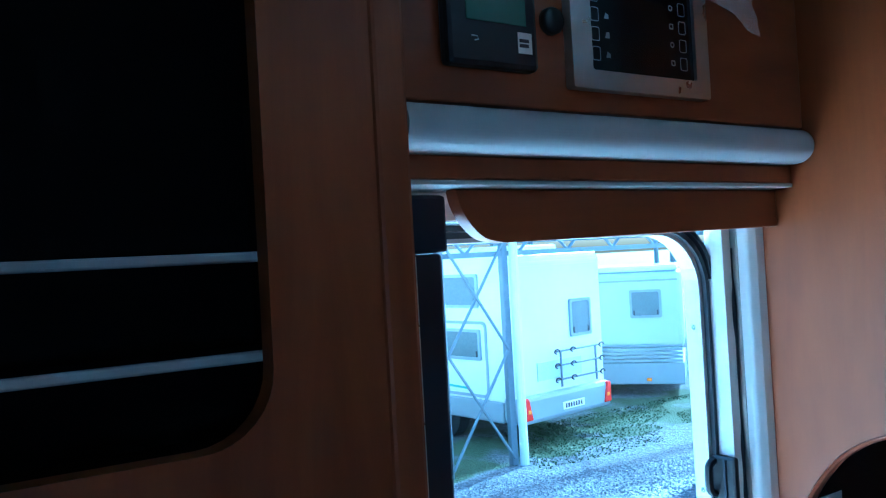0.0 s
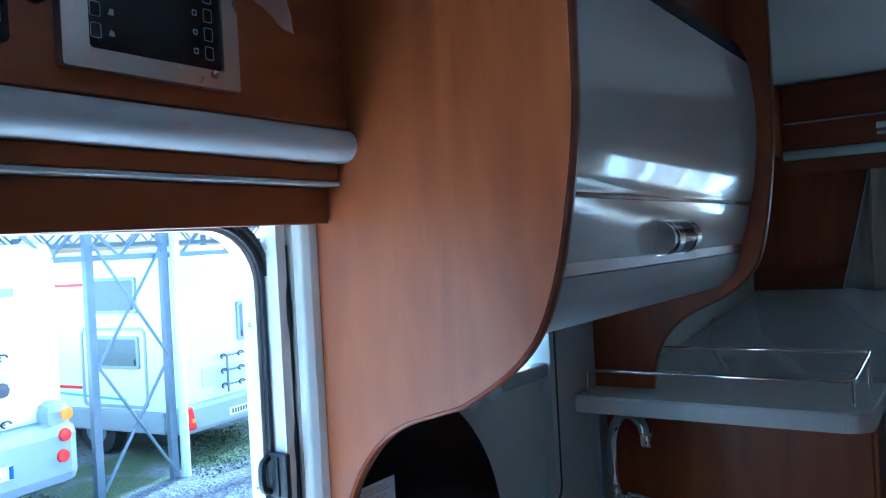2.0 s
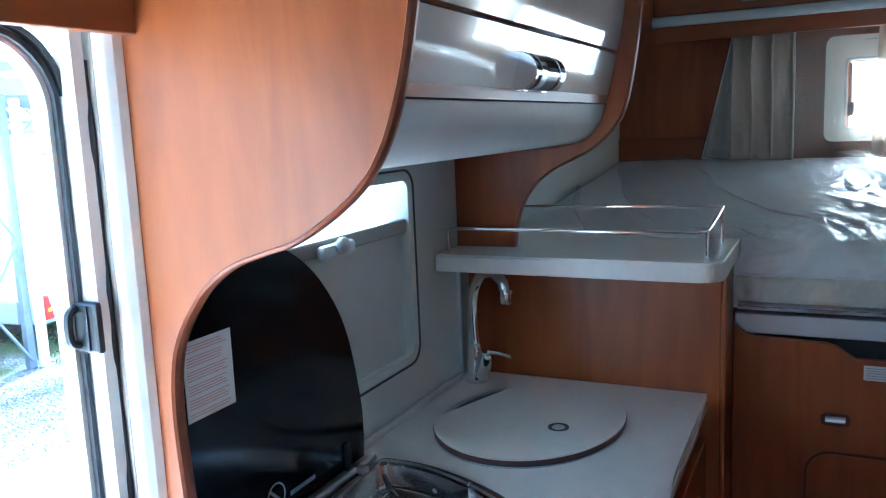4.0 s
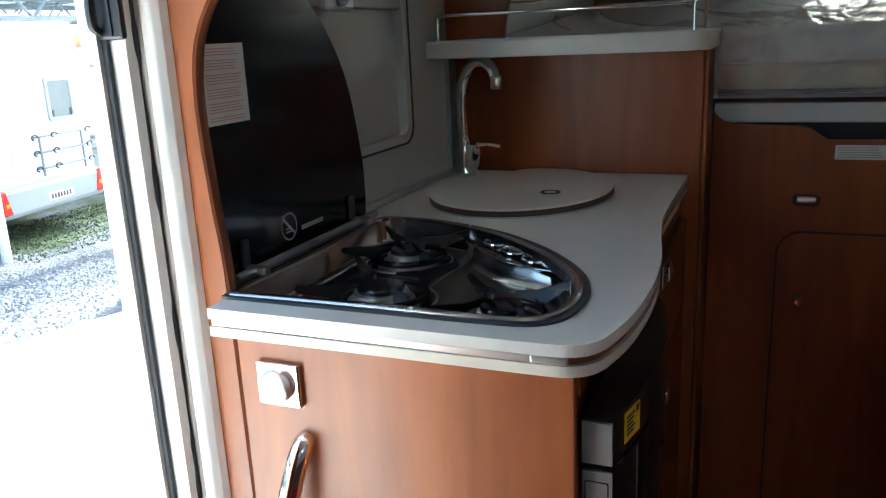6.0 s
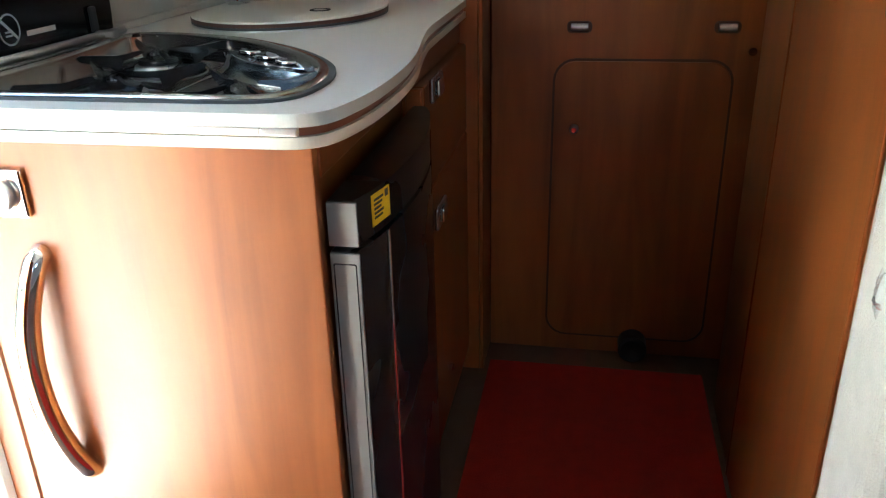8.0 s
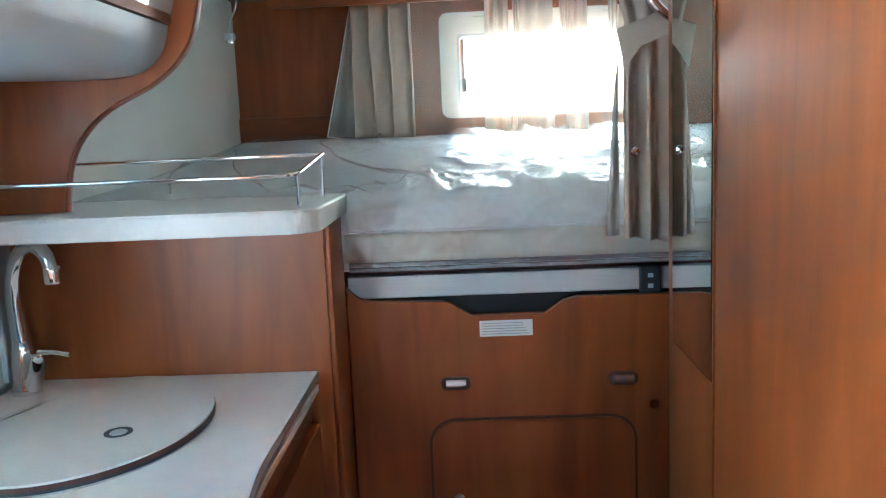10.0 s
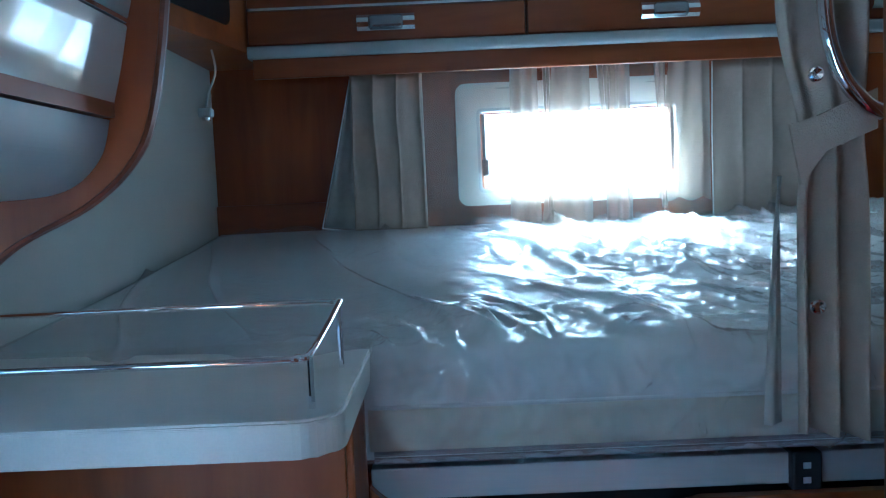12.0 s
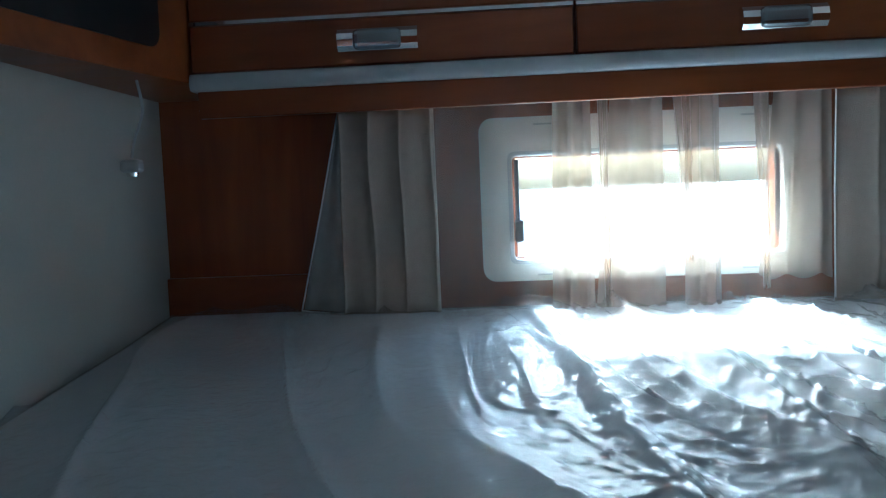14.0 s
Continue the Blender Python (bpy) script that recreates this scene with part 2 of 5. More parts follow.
def ground_material():
    """Gravel and worn grass by a broad uneven mask."""
    m, n, l, p = nodes_of("gravel_and_grass")
    tc = n.new("ShaderNodeTexCoord")
    patch, stones, blades = n.new("ShaderNodeTexNoise"), n.new("ShaderNodeTexVoronoi"), n.new("ShaderNodeTexNoise")
    patch.inputs["Scale"].default_value, patch.inputs["Detail"].default_value = 1.1, 8
    stones.inputs["Scale"].default_value = 34
    blades.inputs["Scale"].default_value, blades.inputs["Detail"].default_value = 30, 6
    for t in (patch, stones, blades):
        l.new(tc.outputs["Object"], t.inputs["Vector"])
    g, s, mask, mix = n.new("ShaderNodeValToRGB"), n.new("ShaderNodeValToRGB"), n.new("ShaderNodeValToRGB"), n.new("ShaderNodeMix")
    g.color_ramp.elements[0].color, g.color_ramp.elements[1].color = (0.03, 0.042, 0.015, 1), (0.075, 0.095, 0.035, 1)
    s.color_ramp.elements[0].color, s.color_ramp.elements[1].color = (0.045, 0.045, 0.05, 1), (0.17, 0.175, 0.19, 1)
    mask.color_ramp.elements[0].position, mask.color_ramp.elements[1].position = 0.46, 0.60
    l.new(blades.outputs[0], g.inputs[0])
    l.new(stones.outputs["Color"], s.inputs[0])
    # the grass lies in a strip along the campers, bare gravel before it
    sep, near, far, plus = n.new("ShaderNodeSeparateXYZ"), n.new("ShaderNodeMapRange"), n.new("ShaderNodeMapRange"), n.new("ShaderNodeMath")
    l.new(tc.outputs["Object"], sep.inputs[0])
    for node, a, c, d, e in ((near, -6.55, -7.1, -0.4, 0.12), (far, -8.0, -9.0, 0.0, -0.10)):
        node.inputs["From Min"].default_value, node.inputs["From Max"].default_value = a, c
        node.inputs["To Min"].default_value, node.inputs["To Max"].default_value = d, e
        l.new(sep.outputs[0], node.inputs[0])
    plus.operation = "ADD"
    l.new(near.outputs[0], plus.inputs[0])
    l.new(far.outputs[0], plus.inputs[1])
    plus2 = n.new("ShaderNodeMath")
    plus2.operation = "ADD"
    l.new(plus.outputs[0], plus2.inputs[0])
    l.new(patch.outputs[0], plus2.inputs[1])
    l.new(plus2.outputs[0], mask.inputs[0])
    mix.data_type = "RGBA"
    l.new(mask.outputs[0], mix.inputs[0])
    l.new(s.outputs[0], mix.inputs[6])
    l.new(g.outputs[0], mix.inputs[7])
    l.new(mix.outputs[2], p.inputs["Base Color"])
    p.inputs["Roughness"].default_value = 0.95
    b = n.new("ShaderNodeBump")
    b.inputs["Distance"].default_value = 0.014
    l.new(stones.outputs["Distance"], b.inputs["Height"])
    l.new(b.outputs[0], p.inputs["Normal"])
    return m


GROUND = ground_material()


# ---- builders ----
ORIGIN = {}


def thing(name, at=(0, 0, 0), label="", category="", group="", kind=""):
    """An empty at a thing's base, to hold its parts."""
    o = new(name)
    o.location, o.empty_display_size = at, 0.05
    ORIGIN[o] = Vector(at)
    return tagged(o, label, category, group, kind)


def part(name, bm, material, parent=None, label="", smooth=False, at=None, thick=0.0):
    """Links a bmesh in world metres as one mesh object, under a thing or a part."""
    base = ORIGIN[parent] if parent else Vector(at or (0, 0, 0))
    bmesh.ops.translate(bm, verts=bm.verts, vec=-base)
    bmesh.ops.recalc_face_normals(bm, faces=bm.faces)
    me = bpy.data.meshes.new(name)
    bm.to_mesh(me)
    bm.free()
    for mt in (material if isinstance(material, (list, tuple)) else [material]):
        me.materials.append(mt)
    if smooth:
        me.shade_smooth()
    o = new(name, me)
    if parent:
        o.parent = parent
    else:
        o.location = base
    ORIGIN[o] = base
    if thick:
        s = o.modifiers.new("thickness", "SOLIDIFY")
        s.thickness = thick
    return tagged(o, label)


def structure(name, bm, material, label="", category="", smooth=False):
    return tagged(part(name, bm, material, None, label, smooth), label, category, "", "structure")


def single(name, bm, material, label, category, group="", at=None, smooth=False, thick=0.0, kind=""):
    return tagged(part(name, bm, material, None, label, smooth, at, thick), label, category, group, kind)


def box(x0, x1, y0, y1, z0, z1, bevel=0.0, into=None, seg=2):
    bm = into or bmesh.new()
    vs = bmesh.ops.create_cube(bm, size=1)["verts"]
    bmesh.ops.scale(bm, vec=(x1 - x0, y1 - y0, z1 - z0), verts=vs)
    bmesh.ops.translate(bm, vec=((x0 + x1) / 2, (y0 + y1) / 2, (z0 + z1) / 2), verts=vs)
    if bevel:
        es = list({e for v in vs for e in v.link_edges})
        bmesh.ops.bevel(bm, geom=es, offset=bevel, segments=seg, profile=0.5, affect="EDGES")
    return bm


def prism(outline, axis, a, b, bevel=0.0, into=None):
    """A flat outline pushed from a to b along an axis. Outlines are in (y, z), (x, z) or (x, y)."""
    bm = into or bmesh.new()

    def at(p, d):
        return {"x": (d, p[0], p[1]), "y": (p[0], d, p[1]), "z": (p[0], p[1], d)}[axis]

    lo = [bm.verts.new(at(p, a)) for p in outline]
    hi = [bm.verts.new(at(p, b)) for p in outline]
    caps = [bm.faces.new(lo), bm.faces.new(hi[::-1])]
    for i in range(len(lo)):
        bm.faces.new((lo[i], hi[i], hi[(i + 1) % len(lo)], lo[(i + 1) % len(lo)]))
    if bevel:
        es = [e for f in caps for e in f.edges]
        bmesh.ops.bevel(bm, geom=es, offset=bevel, segments=2, profile=0.5, affect="EDGES")
    return bm


def curve(points, n=6, closed=False):
    """A smooth line through points."""
    pts, out = [Vector(p) for p in points], []
    count = len(pts) if closed else len(pts) - 1
    for i in range(count):
        if closed:
            p0, p1, p2, p3 = (pts[(i + k) % len(pts)] for k in (-1, 0, 1, 2))
        else:
            p0, p1, p2, p3 = pts[max(i - 1, 0)], pts[i], pts[i + 1], pts[min(i + 2, len(pts) - 1)]
        for k in range(n):
            t = k / n
            out.append(0.5 * (2 * p1 + (p2 - p0) * t + (2 * p0 - 5 * p1 + 4 * p2 - p3) * t * t + (3 * p1 - p0 - 3 * p2 + p3) * t ** 3))
    return out if closed else out + [pts[-1]]


def round_rect(x0, x1, y0, y1, r, n=6):
    rs = r if isinstance(r, (list, tuple)) else (r,) * 4
    out = []
    for (cx, cy, a0), rr in zip(((x1, y1, 0), (x0, y1, 90), (x0, y0, 180), (x1, y0, 270)), rs):
        sx, sy = (1 if cx == x1 else -1), (1 if cy == y1 else -1)
        for k in range(n + 1):
            a = radians(a0 + 90 * k / n)
            out.append((cx - sx * rr + rr * math.cos(a), cy - sy * rr + rr * math.sin(a)))
    return out


def ring(outer, inner, axis, a, b, into=None):
    """A frame between two outlines of as many points."""
    bm = into or bmesh.new()

    def at(p, d):
        return {"x": (d, p[0], p[1]), "y": (p[0], d, p[1]), "z": (p[0], p[1], d)}[axis]

    rows = [[bm.verts.new(at(p, d)) for p in o] for o, d in ((outer, a), (outer, b), (inner, b), (inner, a))]
    n = len(outer)
    for k in range(4):
        r0, r1 = rows[k], rows[(k + 1) % 4]
        for i in range(n):
            bm.faces.new((r0[i], r0[(i + 1) % n], r1[(i + 1) % n], r1[i]))
    return bm


def sweep(points, radius, sides=10, into=None, closed=False, flat=1.0):
    """A tube along a line; radius may be a list."""
    bm = into or bmesh.new()
    pts = [Vector(p) for p in points]
    up, rows = None, []
    for i, p in enumerate(pts):
        d = (pts[(i + 1) % len(pts)] if closed or i + 1 < len(pts) else p) - (pts[i - 1] if closed or i else p)
        d.normalize()
        if up is None:
            up = Vector((0, 0, 1)) if abs(d.z) < 0.9 else Vector((1, 0, 0))
        up = (up - d * up.dot(d)).normalized()
        side = d.cross(up)
        r = radius[i] if isinstance(radius, (list, tuple)) else radius
        rows.append([bm.verts.new(p + r * (math.cos(2 * math.pi * k / sides) * side + flat * math.sin(2 * math.pi * k / sides) * up)) for k in range(sides)])
    for i in range(len(rows) if closed else len(rows) - 1):
        a, b = rows[i], rows[(i + 1) % len(rows)]
        for k in range(sides):
            bm.faces.new((a[k], a[(k + 1) % sides], b[(k + 1) % sides], b[k]))
    if not closed:
        bm.faces.new(rows[0][::-1])
        bm.faces.new(rows[-1])
    return bm


def lathe(profile, at, axis="z", sides=28, into=None, squash=1.0):
    """Turns a profile of (radius, height) round an axis through a place."""
    bm = into or bmesh.new()
    c, rows = Vector(at), []
    for r, h in profile:
        row = []
        for k in range(sides):
            a = 2 * math.pi * k / sides
            u, v = max(r, 1e-4) * math.cos(a), max(r, 1e-4) * math.sin(a) * squash
            row.append(bm.verts.new(c + Vector({"z": (u, v, h), "y": (u, h, v), "x": (h, u, v)}[axis])))
        rows.append(row)
    for a, b in zip(rows, rows[1:]):
        for k in range(sides):
            bm.faces.new((a[k], a[(k + 1) % sides], b[(k + 1) % sides], b[k]))
    bm.faces.new(rows[0][::-1])
    bm.faces.new(rows[-1])
    return bm


def sheet(f, nu, nv, into=None):
    """A grid of f(u, v), u and v from 0 to 1."""
    bm = into or bmesh.new()
    vs = [[bm.verts.new(f(i / nu, j / nv)) for i in range(nu + 1)] for j in range(nv + 1)]
    for j in range(nv):
        for i in range(nu):
            bm.faces.new((vs[j][i], vs[j][i + 1], vs[j + 1][i + 1], vs[j + 1][i]))
    return bm


def bars(x0, x1, ys, axis, d, height, proud=0.0006, ragged=0.25):
    """Lines of print that cannot be read."""
    bm = bmesh.new()
    for y in ys:
        e = x1 - (x1 - x0) * ragged * random.random()
        prism([(x0, y), (e, y), (e, y + height), (x0, y + height)], axis, d, d + proud, into=bm)
    return bm


# ---- the shell of the motorhome ----
FRONT, REAR, SIDE, ROOF = -3.2, 2.47, 2.12, 2.045
structure("floor", box(-0.04, SIDE + 0.04, FRONT - 0.04, REAR + 0.04, -0.06, 0.0), FLOORING, "dark wood-look floor of the motorhome", "floor")
structure("ceiling", box(-0.04, SIDE + 0.04, FRONT - 0.04, REAR + 0.04, ROOF + 0.001, ROOF + 0.05), CEILING, "pale grey lined ceiling", "ceiling")

DY0, DY1, DZ = -0.51, -0.024, 1.605
KY0, KY1, KZ0, KZ1 = 0.10, 0.672, 1.03, 1.38
bm = bmesh.new()
for y0, y1, z0, z1 in ((FRONT, DY0, 0, ROOF), (DY0, DY1, DZ, ROOF), (DY1, KY0, 0, ROOF), (KY0, KY1, 0, KZ0), (KY0, KY1, KZ1, ROOF), (KY1, REAR, 0, ROOF)):
    box(-0.04, 0.0, y0, y1, z0, z1, into=bm)
structure("wall_door_side", bm, WALL, "light grey vinyl side wall with door and kitchen window", "wall")
WX0, WX1, WZ0, WZ1 = 0.80, 1.36, 1.415, 1.635
bm = bmesh.new()
for x0, x1, z0, z1 in ((0, WX0, 0, ROOF), (WX1, SIDE, 0, ROOF), (WX0, WX1, 0, WZ0), (WX0, WX1, WZ1, ROOF)):
    box(x0, x1, REAR, REAR + 0.04, z0, z1, into=bm)
structure("wall_rear", bm, CHERRY, "cherry laminate rear wall with small window", "wall")
# the opening near the front is out of view, added to let daylight in
bm = bmesh.new()
for y0, y1, z0, z1 in ((FRONT, -1.95, 0, ROOF), (-1.95, -1.35, 0, 1.12), (-1.95, -1.35, 1.50, ROOF), (-1.35, REAR, 0, ROOF)):
    box(SIDE, SIDE + 0.04, y0, y1, z0, z1, into=bm)
structure("wall_far_side", bm, WALL, "light grey vinyl side wall", "wall")
# unseen wall; its opening is added and sized for light down the aisle
bm = bmesh.new()
for x0, x1, z0, z1 in ((-0.04, SIDE + 0.04, 0, 1.25), (-0.04, SIDE + 0.04, 1.60, ROOF), (-0.04, 1.15, 1.25, 1.60), (1.85, SIDE + 0.04, 1.25, 1.60)):
    box(x0, x1, FRONT - 0.04, FRONT, z0, z1, into=bm)
structure("wall_front", bm, WALL, "unseen light grey front wall with an opening added for daylight", "wall")

# out of view, added to keep the front light off the niche cabinet
structure("wall_light_block", box(0.0, 0.86, -1.72, -1.68, 0.0, ROOF - 0.002), CHERRY, "unseen cherry wall added to shade the niche cabinet", "wall")
single("floor_runner", box(0.575, 1.105, -1.2, 1.005, 0.001, 0.007, 0.002), RED, "red felt runner laid along the aisle floor", "runner", at=(0.84, 0, 0))


# ---- the entrance ----
def entrance():
    o = thing("entrance_door_frame", (0.0, -0.3, 0.0), "white plastic entrance door frame with black rubber seals", "door frame")
    part("jamb", prism([(-0.012, -0.003), (-0.012, -0.023)] + [(0.008 + 0.009 * math.sin(radians(a)), -0.0145 - 0.0085 * math.cos(radians(a))) for a in range(0, 61, 12)] + [(0.0205, -0.012), (0.0235, -0.001), (0.0005, -0.001)], "z", 0.001, DZ - 0.004), WHITE, o, "white rounded door jamb")
    part("reveal", box(-0.034, -0.006, -0.046, -0.0295, 0.001, DZ - 0.006, 0.001), WHITE, o)
    wavy = [(-0.0115 + 0.0012 * math.sin(31 * z) + 0.0008 * math.sin(73 * z), -0.0285, z) for z in (0.002 + 0.02 * k for k in range(79))]
    part("seal", sweep(wavy, 0.0062, 8), RUBBER, o, "black rubber seal with a wavy edge", smooth=True)
    # the rounded corner and head of the opening
    outer = round_rect(-0.548, -0.0285, 0.001, DZ - 0.001, (0.090, 0.03, 0.004, 0.004), 8)
    inner = round_rect(-0.512, -0.0600, 0.012, DZ - 0.021, (0.075, 0.03, 0.004, 0.004), 8)
    part("rounded_frame", ring(outer, inner, "x", -0.060, -0.0355), WHITE, o)
    for d, w in ((0.0, 0.006), (0.0075, 0.0055)):
        so = round_rect(-0.520, -0.0475 + d, 0.002, DZ - 0.010 + d, (0.082, 0.03, 0.004, 0.004), 8)
        si = round_rect(-0.516, -0.0475 + d - w, 0.006, DZ - 0.010 + d - w, (0.079, 0.03, 0.004, 0.004), 8)
        part("frame_seal", ring(so, si, "x", -0.0354, -0.0285 + 0.4 * d), RUBBER, o, "blue-black rubber seal")
    for z in (1.205, 1.245, 1.46):
        part("screw", lathe([(0.0035, -0.0602), (0.0035, -0.0614), (0.0, -0.0616)], (-0.047, 0, z), "y", 10), CHROME, o)
    k = part("latch_plate", box(-0.0385, 0.001, -0.0560, -0.0462, 1.234, 1.294, 0.004), BLACK, o, "black latch plate")
    part("latch_hook", sweep(curve([(-0.031, -0.056, 1.243), (-0.031, -0.067, 1.250), (-0.031, -0.067, 1.279), (-0.031, -0.056, 1.287)], 5), 0.005, 8), BLACK, k)
    part("latch_ridge", box(-0.016, -0.012, -0.0585, -0.0562, 1.238, 1.290, 0.001), NAVY, k)
    part("far_jamb", box(0.0005, 0.004, -0.572, -0.5335, 0.001, DZ + 0.0, 0.002), WHITE, o)
    return o


entrance()
o = thing("fly_screen", (0.0, -0.54, 0.0), "dark folded fly screen cassette beside the entrance door", "fly screen")
part("cassette", box(0.0068, 0.022, -0.532, -0.495, 0.0, 1.574, 0.004), NAVY, o)
part("cassette_head", box(0.0068, 0.024, -0.534, -0.489, 1.5745, 1.630, 0.004), NAVY, o)
part("edge_strip", box(0.0222, 0.026, -0.533, -0.527, 0.0, 1.572, 0.001), ALU, o, "thin aluminium edge strip")


def door_head():
    o = thing("door_head_cabinet", (0.04, -0.3, 1.58), "cherry wood cabinet over the entrance with silver light profile", "cabinet")
    part("fascia", box(0.001, 0.088, -0.572, -0.001, 1.7045, ROOF - 0.002, 0.002), CHERRY_Y, o)
    prof = [(0.03, 1.704), (0.078, 1.704)] + [(0.078 + 0.024 * math.sin(radians(a)), 1.683 + 0.021 * math.cos(radians(a))) for a in range(10, 171, 8)] + [(0.076, 1.662), (0.03, 1.662)]
    part("light_profile", prism(prof, "y", -0.572, -0.001), SATIN_GREY, o, "satin silver rounded profile", smooth=False)
    part("lower_strip", box(0.006, 0.068, -0.571, -0.001, 1.6395, 1.6615, 0.002), CHERRY_Y, o)
    part("strip_edge", box(0.006, 0.070, -0.570, -0.001, 1.6340, 1.6390, 0.0015), SATIN_GREY, o, "pale edge strip")
    pts = [(-0.001, 1.6335), (-0.001, 1.587)] + [tuple(p) for p in curve([(-0.435, 1.581), (-0.460, 1.586), (-0.478, 1.601), (-0.488, 1.618), (-0.492, 1.6335)], 5)]
    part("valance", prism(pts, "x", 0.028, 0.046, 0.002), CHERRY_Y, o, "cherry valance board with a rounded end")
    part("backing", box(0.001, 0.0068, -0.571, -0.001, 1.606, 1.6335), WHITE, o)
    return o


door_head()

o = thing("heater_control", (0.088, -0.48, 1.735), "black heater control unit with green display", "control panel")
part("case", box(0.0885, 0.104, -0.531, -0.430, 1.735, 1.87, 0.005), BLACK, o)
part("screen", box(0.1042, 0.1052, -0.511, -0.445, 1.775, 1.84, 0.0), LCD, o, "green liquid crystal display")
part("sticker", box(0.1042, 0.1048, -0.455, -0.439, 1.750, 1.769), PAPER, o, "small white sticker with print")
part("sticker_print", bars(-0.4535, -0.4405, (1.7555, 1.760), "x", 0.1049, 0.003), INK, o)
part("arrow_key", sweep([(0.1045, -0.506, 1.761), (0.1045, -0.500, 1.761), (0.1045, -0.499, 1.758), (0.1045, -0.503, 1.757)], 0.0006, 6), INK_GREY, o)
single("rocker_button", lathe([(0.013, 0.0), (0.013, 0.006), (0.011, 0.009), (0.0, 0.0092)], (0.0882, -0.402, 1.789), "x"), BLACK,
       "round black push button on the cherry fascia", "button", at=(0.088, -0.402, 1.789), smooth=True)


def board_panel():
    o = thing("on_board_control_panel", (0.078, -0.3, 1.72), "silver-framed black touch panel for the on-board electrics", "control panel")
    y0, y1, z0, z1 = -0.385, -0.186, 1.7255, 1.91
    part("frame", ring(round_rect(y0, y1, z0, z1, 0.003, 2), round_rect(y0 + 0.026, y1 - 0.021, z0 + 0.019, z1 - 0.02, 0.003, 2), "x", 0.0885, 0.100), ALU, o, "brushed silver frame")
    part("glass", box(0.0885, 0.096, y0 + 0.0255, y1 - 0.0205, z0 + 0.0185, z1 - 0.0195), BLACK_GLASS, o, "black glass")
    for k in range(4):
        z = 1.755 + 0.0195 * k
        for y in (-0.3555, -0.228):
            part("touch_key", ring(round_rect(y, y + 0.011, z, z + 0.014, 0.002, 2), round_rect(y + 0.0007, y + 0.0103, z + 0.0007, z + 0.0133, 0.0015, 2), "x", 0.0961, 0.0964), INK_GREY, o)
        # tap, fuel, lamp, power and the like
        a, b = -0.334, -0.239
        part("key_symbol", prism([(a - 0.003, z + 0.004), (a + 0.003, z + 0.004), (a + 0.003, z + 0.008 + 0.002 * (k % 2)), (a - 0.001, z + 0.010)], "x", 0.0961, 0.0963), INK_GREY, o)
        part("key_symbol", ring(round_rect(b - 0.003, b + 0.003, z + 0.004, z + 0.010, 0.0025 if k % 2 else 0.001, 3), round_rect(b - 0.0018, b + 0.0018, z + 0.0052, z + 0.0088, 0.0015 if k % 2 else 0.0005, 3), "x", 0.0961, 0.0963), INK_GREY, o)
    part("red_indicator", box(0.0961, 0.0965, -0.305, -0.294, 1.826, 1.832), RED_PLASTIC, o, "red indicator")
    return o


board_panel()


def crumple(p, size, amount, seed=0.0):
    q = Vector(p) / size + Vector((seed, seed * 2, seed * 3))
    return amount * (1 - 2 * abs(noise.noise(q))) + 0.5 * amount * (1 - 2 * abs(noise.noise(q * 2.3 + Vector((5, 1, 9)))))


def hanging_film(u, v):
    p = Vector((0.107 + 0.008 * v, -0.285 + 0.16 * u, 1.955 - (0.115 + 0.045 * u ** 2) * v))
    return p + Vector((crumple(p, 0.03, 0.006), 0, 0))


single("protective_film", sheet(hanging_film, 20, 20), FILM, "scrap of clear protective film hanging over the panel", "film", at=(0.1, -0.2, 1.9), smooth=True)


def niche_cabinet():
    o = thing("open_shelf_cabinet", (0.05, -0.95, 0.0), "tall cherry cabinet with dark open niche and metal shelf rails", "cabinet")
    y0, y1 = -1.6, -0.574
    opening = round_rect(-1.40, -0.699, 1.440, 1.95, 0.055, 8)
    outer = [(y1, ROOF - 0.003), (y0, ROOF - 0.003), (y0, 0.0), (y1, 0.0)]
    outline = []
    for k, c in enumerate(outer):
        outline += [c] * 9
    part("front_frame", ring(outline, opening, "x", 0.078, 0.100), CHERRY, o)
    # inner faces in the near-black that stands for the niche's shade
    part("niche_back", box(0.001, 0.006, -1.45, -0.66, 1.38, 1.98), NICHE_SHADE, o)
    part("niche_base", box(0.006, 0.078, -1.43, -0.68, 1.40, 1.432), NICHE_SHADE, o)
    part("niche_side", box(0.006, 0.078, -0.679, -0.664, 1.40, 1.98), NICHE_SHADE, o)
    part("end_post", box(0.001, 0.104, -0.605, -0.5735, 0.0, ROOF - 0.003, 0.004), CHERRY, o, "rounded cherry end post")
    for z in (1.578, 1.502):
        part("shelf_rail", box(0.066, 0.076, -1.42, -0.680, z - 0.004, z + 0.004, 0.002), SATIN_GREY, o, "pale shelf rail")
        part("shelf", box(0.006, 0.065, -1.42, -0.680, z - 0.003, z + 0.003), NICHE_SHADE, o)
    return o


niche_cabinet()


# ---- the kitchen ----
def panel_outline():
    edge = [(0.402, 2.04), (0.399, 1.80), (0.397, 1.69), (0.388, 1.612), (0.369, 1.518), (0.342, 1.449), (0.303, 1.404), (0.242, 1.364), (0.198, 1.349),
            (0.156, 1.335), (0.124, 1.317), (0.096, 1.292), (0.065, 1.248), (0.050, 1.205), (0.045, 1.140), (0.051, 1.030), (0.060, 0.900), (0.062, 0.45), (0.062, 0.0)]
    return [(0.001, 0.0), (0.001, 2.04)] + [tuple(p) for p in curve(edge, 5)]


o = thing("kitchen_end_panel", (0.1, 0.01, 0.0), "curved cherry wood partition between entrance and kitchen", "panel")
